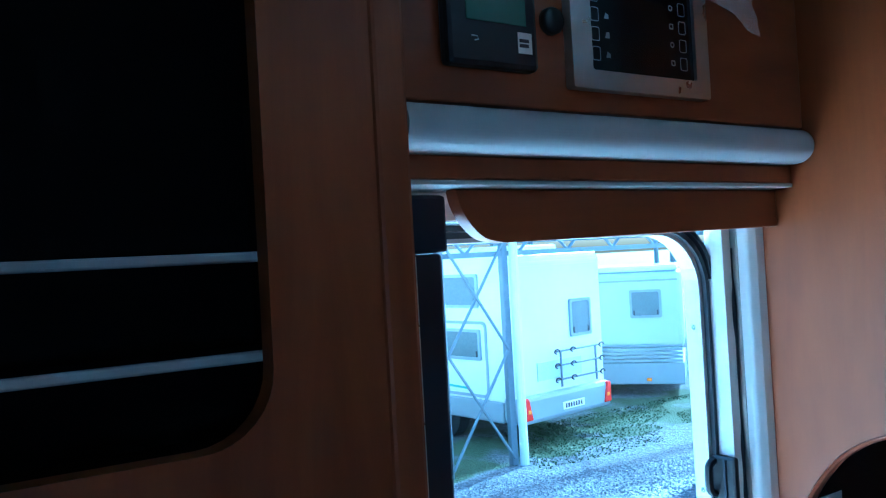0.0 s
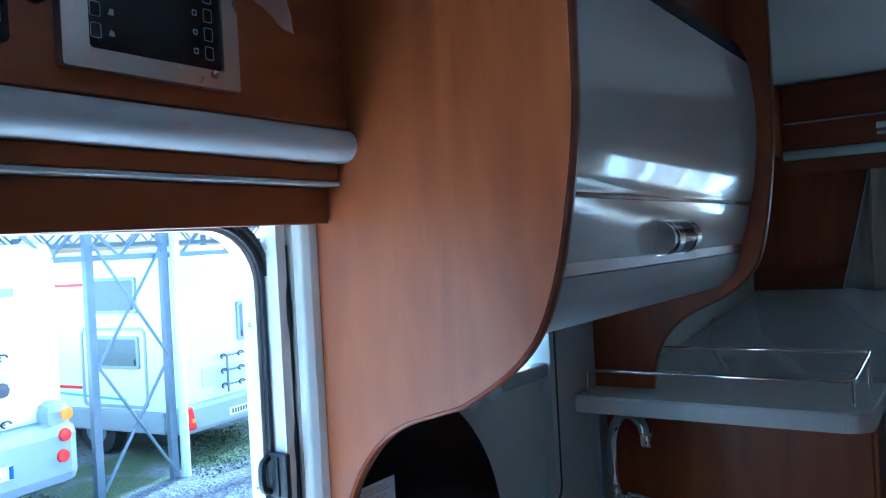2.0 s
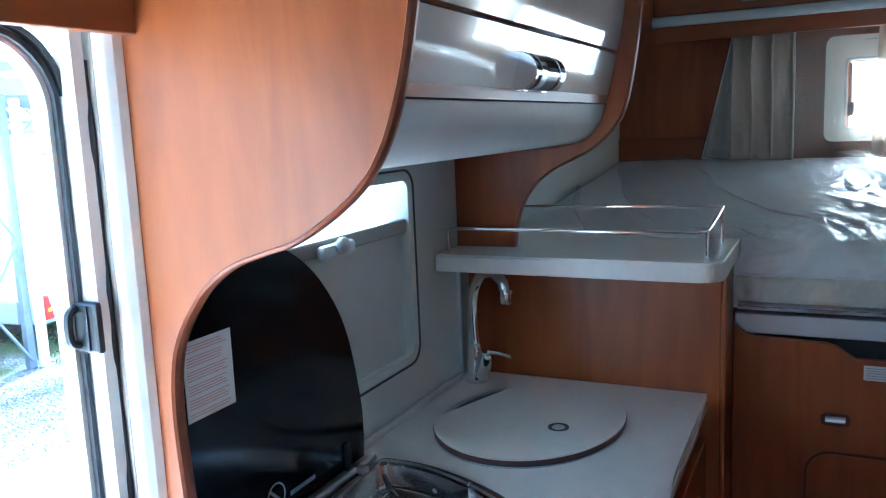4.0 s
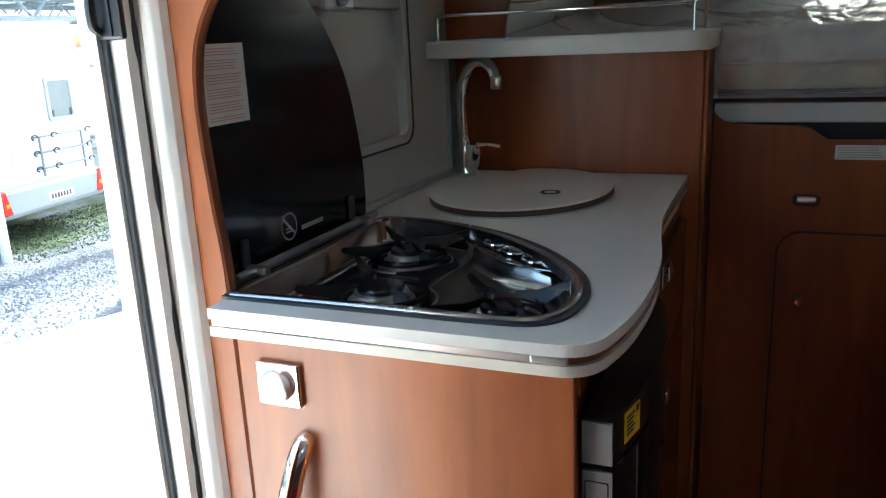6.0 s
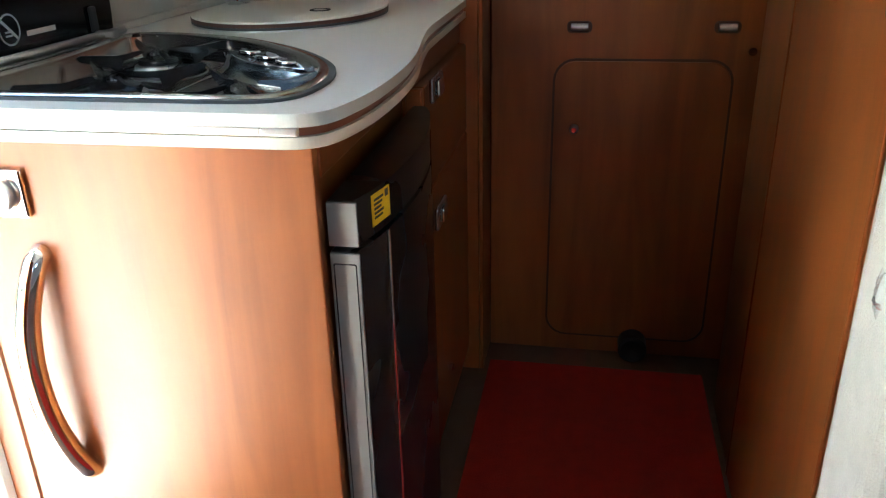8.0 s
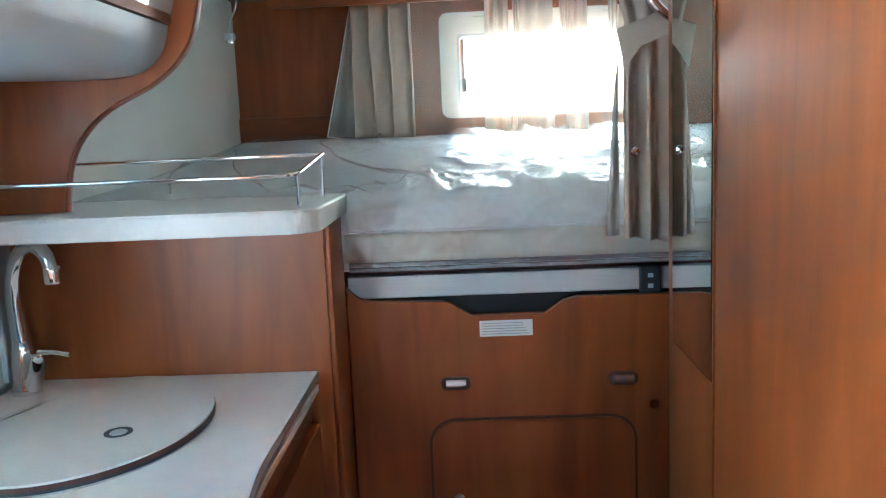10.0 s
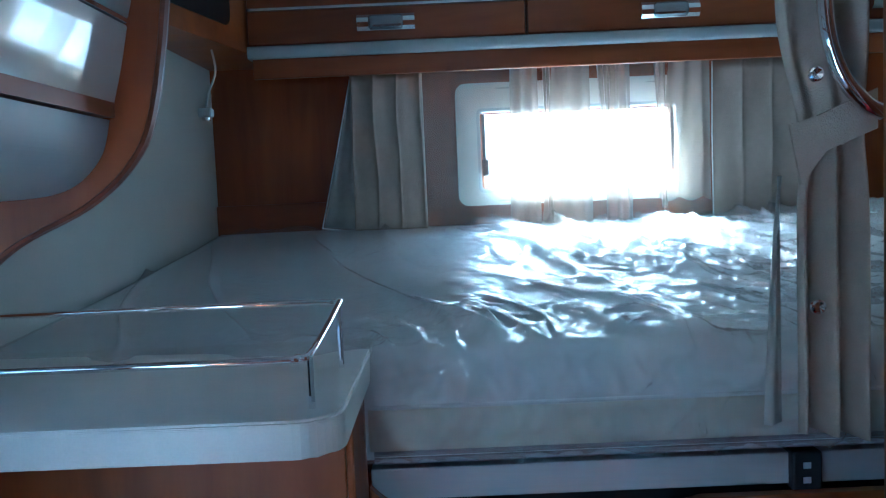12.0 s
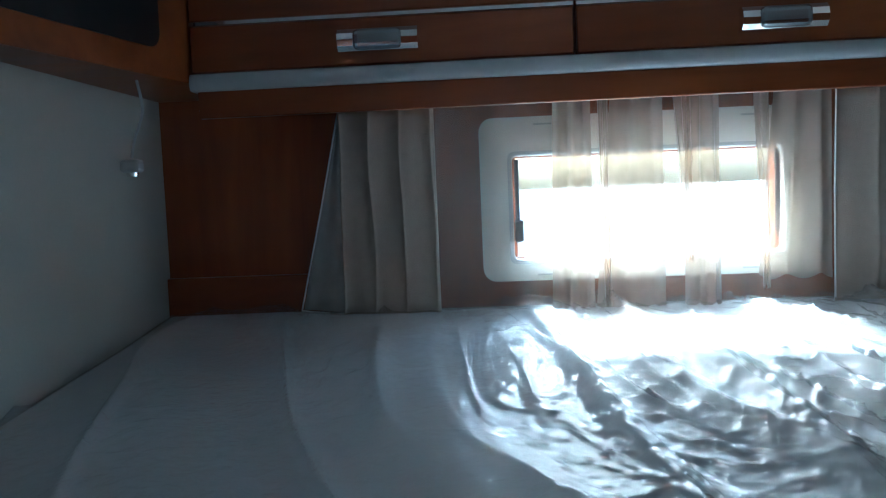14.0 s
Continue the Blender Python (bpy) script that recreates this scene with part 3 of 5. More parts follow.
part("board", prism(panel_outline(), "y", 0.000, 0.018), CHERRY, o)
edge = [(x, 0.009, z) for x, z in panel_outline()[2:]]
part("edge_band", sweep(edge, 0.0105, 8, flat=0.42), EDGE, o, "darker red-brown edge band")


def overhead():
    o = thing("kitchen_overhead_cabinet", (0.2, 0.47, 1.42), "grey high-gloss overhead cabinet with chrome push latch", "cabinet")
    y0, y1 = 0.019, 0.915
    front = [tuple(p) for p in curve([(0.368, 1.885), (0.378, 1.80), (0.377, 1.72), (0.368, 1.64), (0.360, 1.605)], 10)]
    low = [tuple(p) for p in curve([(0.359, 1.598), (0.3495, 1.555), (0.337, 1.510)], 12)]
    under = [tuple(p) for p in curve([(0.334, 1.503), (0.322, 1.465), (0.290, 1.435), (0.24, 1.425), (0.15, 1.425), (0.002, 1.43)], 10)]
    back = lambda pts, d: [(x - d, z) for x, z in reversed(pts)]
    part("flap", prism(front + back(front, 0.018), "y", y0, y1, 0.002), CREAM_GLOSS, o, "grey high-gloss curved flap", smooth=False)
    part("lower_flap", prism(low + back(low, 0.018), "y", y0, y1, 0.002), CREAM_GLOSS, o, "grey high-gloss lower flap")
    part("underside", prism(under + [(0.002, 1.50), (0.316, 1.503)], "y", y0, y1), SATIN_GREY, o, "satin grey rounded underside")
    part("chrome_line", box(0.352, 0.3625, y0, y1, 1.5990, 1.6035), CHROME, o, "thin chrome line")
    part("carcass", box(0.002, 0.34, y0 + 0.001, y1 - 0.001, 1.505, 1.885), CHERRY_Y, o)
    part("top_strip", prism([(0.33, 1.888), (0.368, 1.888), (0.352, 1.925), (0.33, 1.925)], "y", y0, y1), NAVY, o, "dark top strip")
    part("top_board", box(0.002, 0.328, y0, y1, 1.889, ROOF - 0.003), CHERRY_Y, o)
    grip = [(0.330, 1.518)] + [(0.350 + 0.026 * math.cos(radians(a)), 1.5435 + 0.0255 * math.sin(radians(a))) for a in range(-84, 85, 14)] + [(0.330, 1.569)]
    latch = part("latch", prism(grip, "y", 0.380, 0.512, 0.002), DARK_CHROME, o, "dark chrome half-round push latch")
    wide = [(0.330, 1.5175)] + [(0.351 + 0.027 * math.cos(radians(a)), 1.5435 + 0.0263 * math.sin(radians(a))) for a in range(-84, 85, 14)] + [(0.330, 1.5695)]
    for y in (0.378, 0.402, 0.486):
        part("chrome_band", prism(wide, "y", y, y + (0.006 if y < 0.4 else 0.024), 0.001), CHROME, latch, "bright chrome band")
    return o


overhead()


def rear_end_panel():
    edge = [(0.406, 2.04), (0.408, 1.80), (0.399, 1.65), (0.377, 1.515), (0.350, 1.458), (0.300, 1.415), (0.222, 1.377), (0.172, 1.333), (0.145, 1.28), (0.133, 1.2115)]
    o = thing("bed_end_panel", (0.1, 0.925, 1.2), "curved cherry wood panel at the bed end of the kitchen", "panel")
    line = [tuple(p) for p in curve(edge, 5)]
    part("board", prism([(0.001, 1.2105), (0.001, 2.04)] + line, "y", 0.916, 0.934), CHERRY, o)
    part("edge_band", sweep([(x, 0.925, z) for x, z in line], 0.0105, 8, flat=0.42), EDGE, o, "darker red-brown edge band")


rear_end_panel()

COUNTER = [(0.527, 0.964), (0.528, 0.75), (0.529, 0.575), (0.535, 0.50), (0.546, 0.415), (0.561, 0.31), (0.568, 0.20), (0.565, 0.09), (0.555, 0.02), (0.541, -0.024), (0.515, -0.043), (0.47, -0.046)]
HOB = [(0.058, -0.006), (0.066, -0.012), (0.12, -0.012), (0.30, -0.011), (0.40, -0.010), (0.455, -0.006), (0.485, 0.010), (0.501, 0.045), (0.502, 0.12), (0.474, 0.205), (0.400, 0.305), (0.295, 0.392), (0.165, 0.444), (0.08, 0.450), (0.056, 0.438), (0.052, 0.40), (0.052, 0.2), (0.053, 0.04)]
HOB_LINE = curve(HOB, 4, closed=True)
HOB_MID = Vector((0.25, 0.19))


def hob_inset(d):
    return [p + (HOB_MID - p).normalized() * d for p in HOB_LINE]


def inset(d):
    pts = [(x - d, y) for x, y in COUNTER]
    pts[-1] = (pts[-1][0], -0.046 + d)
    pts[-2] = (pts[-2][0], -0.043 + d)
    pts[-3] = (pts[-3][0], -0.024 + d * 0.6)
    return [(0.002, 0.964)] + [tuple(p) for p in curve(pts, 6)] + [(0.064, -0.048 + d), (0.064, 0.019), (0.002, 0.019)]


def plate_with_hole(outer, inner, z0, z1):
    bm = bmesh.new()
    loops = []
    for z in (z0, z1):
        rings = []
        for line in (outer, inner):
            vs = [bm.verts.new((p[0], p[1], z)) for p in line]
            rings.append((vs, [bm.edges.new((vs[i], vs[(i + 1) % len(vs)])) for i in range(len(vs))]))
        bmesh.ops.triangle_fill(bm, use_beauty=True, use_dissolve=False, edges=rings[0][1] + rings[1][1])
        loops.append(rings)
    for k in (0, 1):
        a, c = loops[0][k][0], loops[1][k][0]
        for i in range(len(a)):
            bm.faces.new((a[i], a[(i + 1) % len(a)], c[(i + 1) % len(a)], c[i]))
    return bm


o = thing("kitchen_worktop", (0.28, 0.45, 0.866), "pale grey laminate worktop with a waved front edge", "worktop")
part("top_slab", plate_with_hole(inset(0.0), hob_inset(0.016), 0.8972, 0.911), TOP, o)
part("groove_strip", plate_with_hole(inset(0.006), hob_inset(0.018), 0.8870, 0.8970), [EDGE], o, "recessed brown strip")
part("chrome_strip", box(0.066, 0.475, -0.0445, -0.0405, 0.8878, 0.8962, 0.001), SATIN_CHROME, o, "chrome strip in the near edge")
part("chrome_cap", box(0.475, 0.515, -0.0450, -0.0370, 0.8878, 0.8962, 0.002), SATIN_CHROME, o, "chrome end cap")
part("lower_slab", plate_with_hole(inset(0.001), hob_inset(0.018), 0.8745, 0.8868), TOP_EDGE, o, "beige lower edge")


def base_cabinet():
    o = thing("kitchen_base_cabinet", (0.28, 0.45, 0.0), "cherry wood kitchen base cabinet with fridge bay", "cabinet")
    part("end_board", box(0.065, 0.512, 0.0, 0.018, 0.0, 0.8740, 0.002), CHERRY, o)
    part("header", box(0.49, 0.514, 0.0185, 0.948, 0.825, 0.8735, 0.002), CHERRY_Y, o)
    part("carcass", box(0.003, 0.488, 0.0185, 0.948, 0.0, 0.845), CHERRY, o)
    part("drawer_front", box(0.4885, 0.528, 0.505, 0.948, 0.635, 0.822, 0.003), CHERRY_Y, o)
    part("cupboard_front", box(0.4885, 0.528, 0.505, 0.948, 0.07, 0.630, 0.003), CHERRY, o)
    part("plinth", box(0.4885, 0.50, 0.0185, 0.948, 0.0, 0.065), GROOVE, o)
    for y, z in ((0.585, 0.815), (0.60, 0.575)):
        l = part("push_latch", box(0.5285, 0.537, y - 0.045, y + 0.045, z - 0.03, z + 0.012, 0.004), LATCH, o, "silver push latch")
        part("push_button", box(0.5372, 0.543, y - 0.02, y + 0.02, z - 0.022, z + 0.004, 0.003), CHROME, l)
    part("lock_stud", lathe([(0.008, 0.5285), (0.008, 0.535), (0.005, 0.538), (0, 0.5382)], (0, 0.675, 0.183), "x", 14), CHROME, o)
    part("side_strip", box(0.5005, 0.528, 0.482, 0.502, 0.07, 0.822, 0.002), CHERRY, o)
    return o


base_cabinet()

o = thing("light_switch", (0.13, -0.001, 0.8), "square chrome switch plate with a round knob", "switch")
part("plate", box(0.096, 0.161, -0.0085, -0.0005, 0.770, 0.829, 0.003), CHROME, o)
part("rotary_knob", lathe([(0.0235, -0.0086), (0.0225, -0.0165), (0.019, -0.019), (0, -0.0192)], (0.128, 0, 0.799), "y"), SATIN_CHROME, o, smooth=True)

arc = curve([(0.158, 0.004, 0.722), (0.156, -0.012, 0.714), (0.149, -0.024, 0.680), (0.141, -0.032, 0.635), (0.138, -0.036, 0.575), (0.140, -0.033, 0.510), (0.148, -0.023, 0.452), (0.157, -0.010, 0.414), (0.159, 0.004, 0.404)], 5)
o = thing("grab_handle", (0.15, 0.0, 0.58), "curved chrome grab handle on the cherry end board", "handle")
part("bar", sweep(arc, 0.0145, 16, flat=1.0), CHROME, o, smooth=True)



def fridge():
    o = thing("fridge", (0.53, 0.25, 0.07), "black built-in fridge with bowed front and yellow energy sticker", "fridge")
    bow = [tuple(p) for p in curve([(0.545, 0.024), (0.561, 0.08), (0.571, 0.16), (0.574, 0.24), (0.568, 0.34), (0.552, 0.43), (0.535, 0.478)], 5)]
    part("door", prism(bow + [(0.5145, 0.478), (0.5145, 0.024)], "z", 0.10, 0.735, 0.002), FRIDGE, o)
    part("control_header", prism(bow + [(0.5145, 0.478), (0.5145, 0.024)], "z", 0.742, 0.797, 0.002), FRIDGE, o)
    part("header_end", box(0.515, 0.550, 0.0195, 0.0236, 0.743, 0.796, 0.001), FRIDGE_GREY, o, "grey header end cap")
    part("door_end", box(0.515, 0.550, 0.0195, 0.0236, 0.10, 0.734, 0.001), FRIDGE_GREY, o, "grey door end cap")
    part("door_end_inset", ring(round_rect(0.5185, 0.5465, 0.12, 0.722, 0.002, 2), round_rect(0.520, 0.545, 0.1215, 0.7205, 0.002, 2), "y", 0.0187, 0.0195), FRIDGE, o)
    tag = [(0.5565, 0.058), (0.5662, 0.104), (0.5669, 0.1038), (0.5572, 0.0578)]
    s = part("energy_sticker", prism(tag, "z", 0.7525, 0.7915), YELLOW, o, "yellow energy sticker with dark print")
    bm = bmesh.new()
    for k in range(6):
        a, b = (0.12, 0.5 + 0.06 * (k % 3)) if k else (0.72, 0.9)
        z = 0.755 + 0.0055 * k if k else 0.780
        p, q = (Vector((0.5573, 0.0577)).lerp(Vector((0.5670, 0.1037)), t) for t in (a, b))
        prism([p, q, q + Vector((0.0004, -0.0001)), p + Vector((0.0004, -0.0001))], "z", z, z + (0.003 if k else 0.009), into=bm)
    part("sticker_print", bm, INK, s)
    strip = curve([(0.5645, 0.098, 0.735), (0.565, 0.099, 0.5), (0.5653, 0.097, 0.42), (0.5645, 0.100, 0.38), (0.565, 0.098, 0.12)], 6)
    part("door_strip", sweep(strip, 0.0022, 8), CHROME, o, "thin bright door strip")
    return o


fridge()


# ---- the hob ----
def hob():
    o = thing("gas_hob", (0.27, 0.18, 0.92), "three-burner stainless steel gas hob with raised black glass lid", "hob")
    shrink = hob_inset
    part("gasket", ring(HOB_LINE, shrink(0.012), "z", 0.9112, 0.9148), RUBBER, o, "black rubber gasket")
    bm = bmesh.new()
    rows = []
    for d, z in ((0.009, 0.9149), (0.011, 0.918), (0.018, 0.9184), (0.022, 0.9165), (0.025, 0.912), (0.030, 0.882), (0.036, 0.8773), (0.046, 0.8762)):
        rows.append([bm.verts.new((p.x, p.y, z)) for p in shrink(d)])
    for a, c in zip(rows, rows[1:]):
        for i in range(len(a)):
            bm.faces.new((a[i], a[(i + 1) % len(a)], c[(i + 1) % len(a)], c[i]))
    bm.faces.new(rows[-1])
    part("tray", bm, TRAY, o, "brushed stainless steel tray", smooth=True)
    # flat ledge along the hinge side, closed by a fine ridge
    part("ledge", box(0.088, 0.103, 0.035, 0.395, 0.8770, 0.8845, 0.002), TRAY, o, "steel ledge")
    part("ridge", sweep([(0.104, 0.035, 0.8835), (0.105, 0.24, 0.8835), (0.106, 0.385, 0.8835)], 0.0018, 8), CHROME, o, smooth=True)
    # raised crescent with the gas taps
    outer = [p for p in shrink(0.0275) if p.x > 0.235 and p.y > 0.19]
    outer.sort(key=lambda p: -p.y)
    inner = curve([(0.452, 0.232), (0.415, 0.240), (0.384, 0.250), (0.340, 0.270), (0.295, 0.313), (0.264, 0.355), (0.250, 0.378)], 6)
    flare = [p + (p - Vector((0.40, 0.36))).normalized() * 0.016 for p in inner]
    bm = bmesh.new()
    rows = []
    for share, z in ((1.0, 0.8765), (0.55, 0.8800), (0.2, 0.8870), (0.05, 0.8945), (0.0, 0.8985), (-0.12, 0.9003)):
        rows.append([bm.verts.new((x0 + (x1 - x0) * share, y0 + (y1 - y0) * share, z)) for (x0, y0), (x1, y1) in zip(inner, flare)])
    for a, c in zip(rows, rows[1:]):
        for i in range(len(a) - 1):
            bm.faces.new((a[i], a[i + 1], c[i + 1], c[i]))
    part("console_skirt", bm, TRAY, o, "rounded steel side of the console", smooth=True)
    lip = [(x0 - (x1 - x0) * 0.115, y0 - (y1 - y0) * 0.115) for (x0, y0), (x1, y1) in zip(inner, flare)]
    part("tap_console", prism([tuple(p) for p in outer] + lip, "z", 0.8975, 0.9001), TRAY, o, "raised steel console")
    part("console_rim", sweep([(x, y, 0.8998) for x, y in lip], 0.0016, 8), CHROME, o, "bright rounded rim", smooth=True)
    for x, y in ((0.303, 0.362), (0.346, 0.322), (0.390, 0.284)):
        part("tap_recess", lathe([(0.0262, 0.9002), (0.0262, 0.9006), (0.0242, 0.9007)], (x, y, 0), "z", 28), ENAMEL, o, "dark ring round the tap")
        part("tap_collar", lathe([(0.0240, 0.9003), (0.0238, 0.9050), (0.0222, 0.9066), (0.0206, 0.9055), (0.0198, 0.9015)], (x, y, 0), "z", 32), CHROME, o, "round chrome collar", smooth=True)
        kn = part("gas_tap", lathe([(0.0196, 0.9010), (0.0190, 0.9030), (0.0150, 0.9022), (0.0080, 0.9026), (0, 0.9028)], (x, y, 0), "z", 28), DARK_CHROME, o, "dark dished gas tap", smooth=True)
        grip = box(-0.0145, 0.0145, -0.0030, 0.0030, 0.9027, 0.9072, 0.0014)
        grip.transform(Matrix.Translation((x, y, 0)) @ Matrix.Rotation(radians(-40), 4, "Z"))
        part("tap_grip", grip, STEEL, kn, "narrow steel grip")
    for x, y in ((0.262, 0.391), (0.447, 0.236), (0.075, 0.425)):
        part("corner_screw", lathe([(0.0055, 0.9003), (0.005, 0.9025), (0, 0.903)], (x, y, 0.0 if x > 0.2 else 0.016), "z", 14), ENAMEL, o, "black screw cap")
    for x, y, r, reach in ((0.168, 0.318, 0.036, 0.112), (0.213, 0.130, 0.040, 0.118), (0.399, 0.094, 0.034, 0.100)):
        b = part("burner", lathe([(r * 1.18, 0.8765), (r * 1.15, 0.880), (r * 0.98, 0.883), (r * 0.94, 0.890), (r * 0.85, 0.8912), (0, 0.8913)], (x, y, 0), "z", 36), STEEL, o, "steel burner ring", smooth=False)
        part("burner_cap", lathe([(r * 0.80, 0.8914), (r * 0.82, 0.896), (r * 0.76, 0.8985), (r * 0.4, 0.899), (0, 0.8992)], (x, y, 0), "z", 36), ENAMEL, b, "black enamel cap")
        part("igniter", lathe([(0.0022, 0.8768), (0.0022, 0.897), (0.0012, 0.899)], (x - 0.7 * r, y + 0.95 * r, 0), "z", 8), FRIDGE_GREY, b)
        part("dish_rim", ring([(x + 1.95 * r * math.cos(a / 18 * math.pi), y + 1.95 * r * math.sin(a / 18 * math.pi)) for a in range(36)],
                              [(x + 1.88 * r * math.cos(a / 18 * math.pi), y + 1.88 * r * math.sin(a / 18 * math.pi)) for a in range(36)], "z", 0.8762, 0.8775), STEEL, b)
        g = part("pan_support", sweep([(x + 1.56 * r * math.cos(a / 16 * math.pi), y + 1.56 * r * math.sin(a / 16 * math.pi), 0.8855) for a in range(32)], 0.0048, 8, closed=True), ENAMEL, o, "black enamel pan support", smooth=True)
        for k in range(4):
            a = radians(45 + 90 * k)
            d, n2 = Vector((math.cos(a), math.sin(a), 0)), Vector((-math.sin(a), math.cos(a), 0))
            cc = Vector((x, y, 0))
            bm = bmesh.new()
            prof = [(0.55 * r, 0.9085), (0.62 * r, 0.9125), (1.5 * r, 0.9090), (reach - 0.006, 0.9140), (reach, 0.9105), (reach - 0.004, 0.9050), (1.9 * r, 0.8930), (1.62 * r, 0.8830), (1.48 * r, 0.8830), (1.40 * r, 0.9000)]
            vs = [[bm.verts.new(cc + d * u + n2 * q + Vector((0, 0, z))) for u, z in prof] for q in (-0.0022, 0.0022)]
            bm.faces.new(vs[0])
            bm.faces.new(vs[1][::-1])
            for i in range(len(prof)):
                j = (i + 1) % len(prof)
                bm.faces.new((vs[0][i], vs[1][i], vs[1][j], vs[0][j]))
            part("support_arm", bm, ENAMEL, g)
    # the lid stands against the wall on two hinges
    lid = [(0.022, 0.922), (0.022, 1.20)] + [tuple(p) for p in curve([(0.030, 1.245), (0.07, 1.295), (0.13, 1.322), (0.20, 1.322), (0.265, 1.300), (0.335, 1.245), (0.395, 1.155), (0.428, 1.03), (0.432, 0.96), (0.428, 0.922)], 5)]
    g = part("glass_lid", prism(lid, "x", 0.028, 0.034, 0.001), BLACK_GLASS, o, "black glass lid standing upright")
    part("lid_edge", box(0.027, 0.0345, 0.0185, 0.0215, 0.922, 1.04, 0.001), ALU, g, "aluminium edge strip")
    for y in (0.075, 0.375):
        h = part("hinge", box(0.0345, 0.040, y - 0.009, y + 0.009, 0.92, 0.966, 0.004), RUBBER, o, "dark hinge bracket")
        part("hinge_foot", box(0.040, 0.072, y - 0.008, y + 0.008, 0.9186, 0.930, 0.003), STEEL, h)
    part("hinge_rail", sweep([(0.052, 0.03, 0.924), (0.052, 0.43, 0.924)], 0.006, 10), STEEL, o)
    leaf = part("warning_leaflet", box(0.0343, 0.0348, 0.033, 0.121, 1.123, 1.225), PAPER, g, "white warning leaflet with red print")
    part("leaflet_print", bars(0.038, 0.116, [1.128 + 0.0036 * k for k in range(26) if k % 5 != 2], "x", 0.0349, 0.0013, 0.0002, 0.22), INK_RED, leaf)
    ringo = [(0.1895 + 0.021 * math.cos(a / 16 * math.pi), 0.957 + 0.021 * math.sin(a / 16 * math.pi)) for a in range(32)]
    ringi = [(0.1895 + 0.0185 * math.cos(a / 16 * math.pi), 0.957 + 0.0185 * math.sin(a / 16 * math.pi)) for a in range(32)]
    s = part("warning_sign", ring(ringo, ringi, "x", 0.0342, 0.0345), INK_GREY, g, "printed grey warning sign")
    part("sign_bar", prism([(0.175, 0.968), (0.178, 0.971), (0.204, 0.946), (0.201, 0.943)], "x", 0.0342, 0.0345), INK_GREY, s)
    part("sign_marks", bars(0.180, 0.199, (0.948, 0.953), "x", 0.0342, 0.0025, 0.0002, 0.4), INK_GREY, s)
    part("print_bar", box(0.0342, 0.0345, 0.222, 0.285, 0.944, 0.951), INK_GREY, g)
    part("maker_mark", box(0.0342, 0.0344, 0.085, 0.125, 1.298, 1.302), INK_GREY, g)
    return o


hob()

# ---- sink and tap ----
o = thing("sink_cover", (0.245, 0.68, 0.92), "round pale laminate sink cover with a finger hole", "sink cover")
SC = (0.239, 0.700)


def disc(rx, ry, cut=False):
    pts = [(SC[0] + rx * math.cos(a), SC[1] + ry * math.sin(a)) for a in (k / 32 * math.pi for k in range(64))]
    if not cut:
        return pts
    p, q = Vector((0.068, 0.60)), Vector((0.180, 0.912))
    d = (q - p).normalized()
    out = []
    for x, y in pts:
        v = Vector((x, y)) - p
        over = v.x * d.y - v.y * d.x
        out.append((x - min(over, 0) * d.y, y + min(over, 0) * d.x))
    return out


part("sink_rim", ring(disc(0.176, 0.218), disc(0.164, 0.206), "z", 0.9113, 0.9132), STEEL, o, "stainless sink rim")
# no bowl is built; this flat dark disc paints the shade inside it
part("sink_shade_disc", prism(disc(0.1635, 0.2055), "z", 0.9112, 0.9122), RUBBER, o, "dark disc standing for the shade in the sink")
part("gasket", prism(disc(0.1765, 0.2155, True), "z", 0.9134, 0.9176, 0.001), RUBBER, o, "black rubber seal")
part("edge_band", prism(disc(0.177, 0.216, True), "z", 0.9178, 0.9238, 0.001), GROOVE, o, "dark red-brown edge of the cover")
part("board", prism(disc(0.1762, 0.2152, True), "z", 0.9240, 0.927, 0.001), TOP, o)
part("finger_hole", lathe([(0.019, 0.9271), (0.019, 0.9286), (0.016, 0.9288), (0.015, 0.9275), (0, 0.9274)], (0.31, 0.65, 0), "z"), RUBBER, o, "dark finger ring")
part("ring_centre", lathe([(0.012, 0.9275), (0.011, 0.9285), (0, 0.9286)], (0.31, 0.65, 0), "z", 20), STEEL, o)

o = thing("mixer_tap", (0.075, 0.82, 0.92), "tall chrome swan-neck mixer tap", "tap")
TX, TY = 0.046, 0.893
part("base", lathe([(0.024, 0.9113), (0.0235, 0.920), (0.021, 0.930), (0.0195, 0.960), (0.0165, 0.985), (0.0135, 1.0), (0, 1.001)], (TX, TY, 0)), CHROME, o, smooth=True)
neck = curve([(TX, TY, 0.985), (TX - 0.004, TY, 1.06), (TX + 0.003, TY - 0.004, 1.115), (TX + 0.026, TY - 0.016, 1.152), (TX + 0.058, TY - 0.034, 1.164), (TX + 0.088, TY - 0.054, 1.150), (TX + 0.101, TY - 0.066, 1.124)], 6)
part("spout", sweep(neck, [0.0135 - 0.0022 * k / len(neck) for k in range(len(neck))], 14), CHROME, o, smooth=True)
part("nozzle", lathe([(0.0125, 1.108), (0.0135, 1.112), (0.0135, 1.130), (0.012, 1.136)], (TX + 0.1025, TY - 0.0675, 0), "z", 20), CHROME, o, smooth=True)
part("lever_body", sweep(curve([(TX + 0.012, TY - 0.006, 0.918), (TX + 0.020, TY - 0.010, 0.945), (TX + 0.026, TY - 0.012, 0.972), (TX + 0.027, TY - 0.013, 0.985)], 4), [0.012, 0.0135, 0.015, 0.0165, 0.0175, 0.018, 0.0182, 0.0182, 0.018, 0.0178, 0.0172, 0.0165, 0.012], 16), CHROME, o, smooth=True)
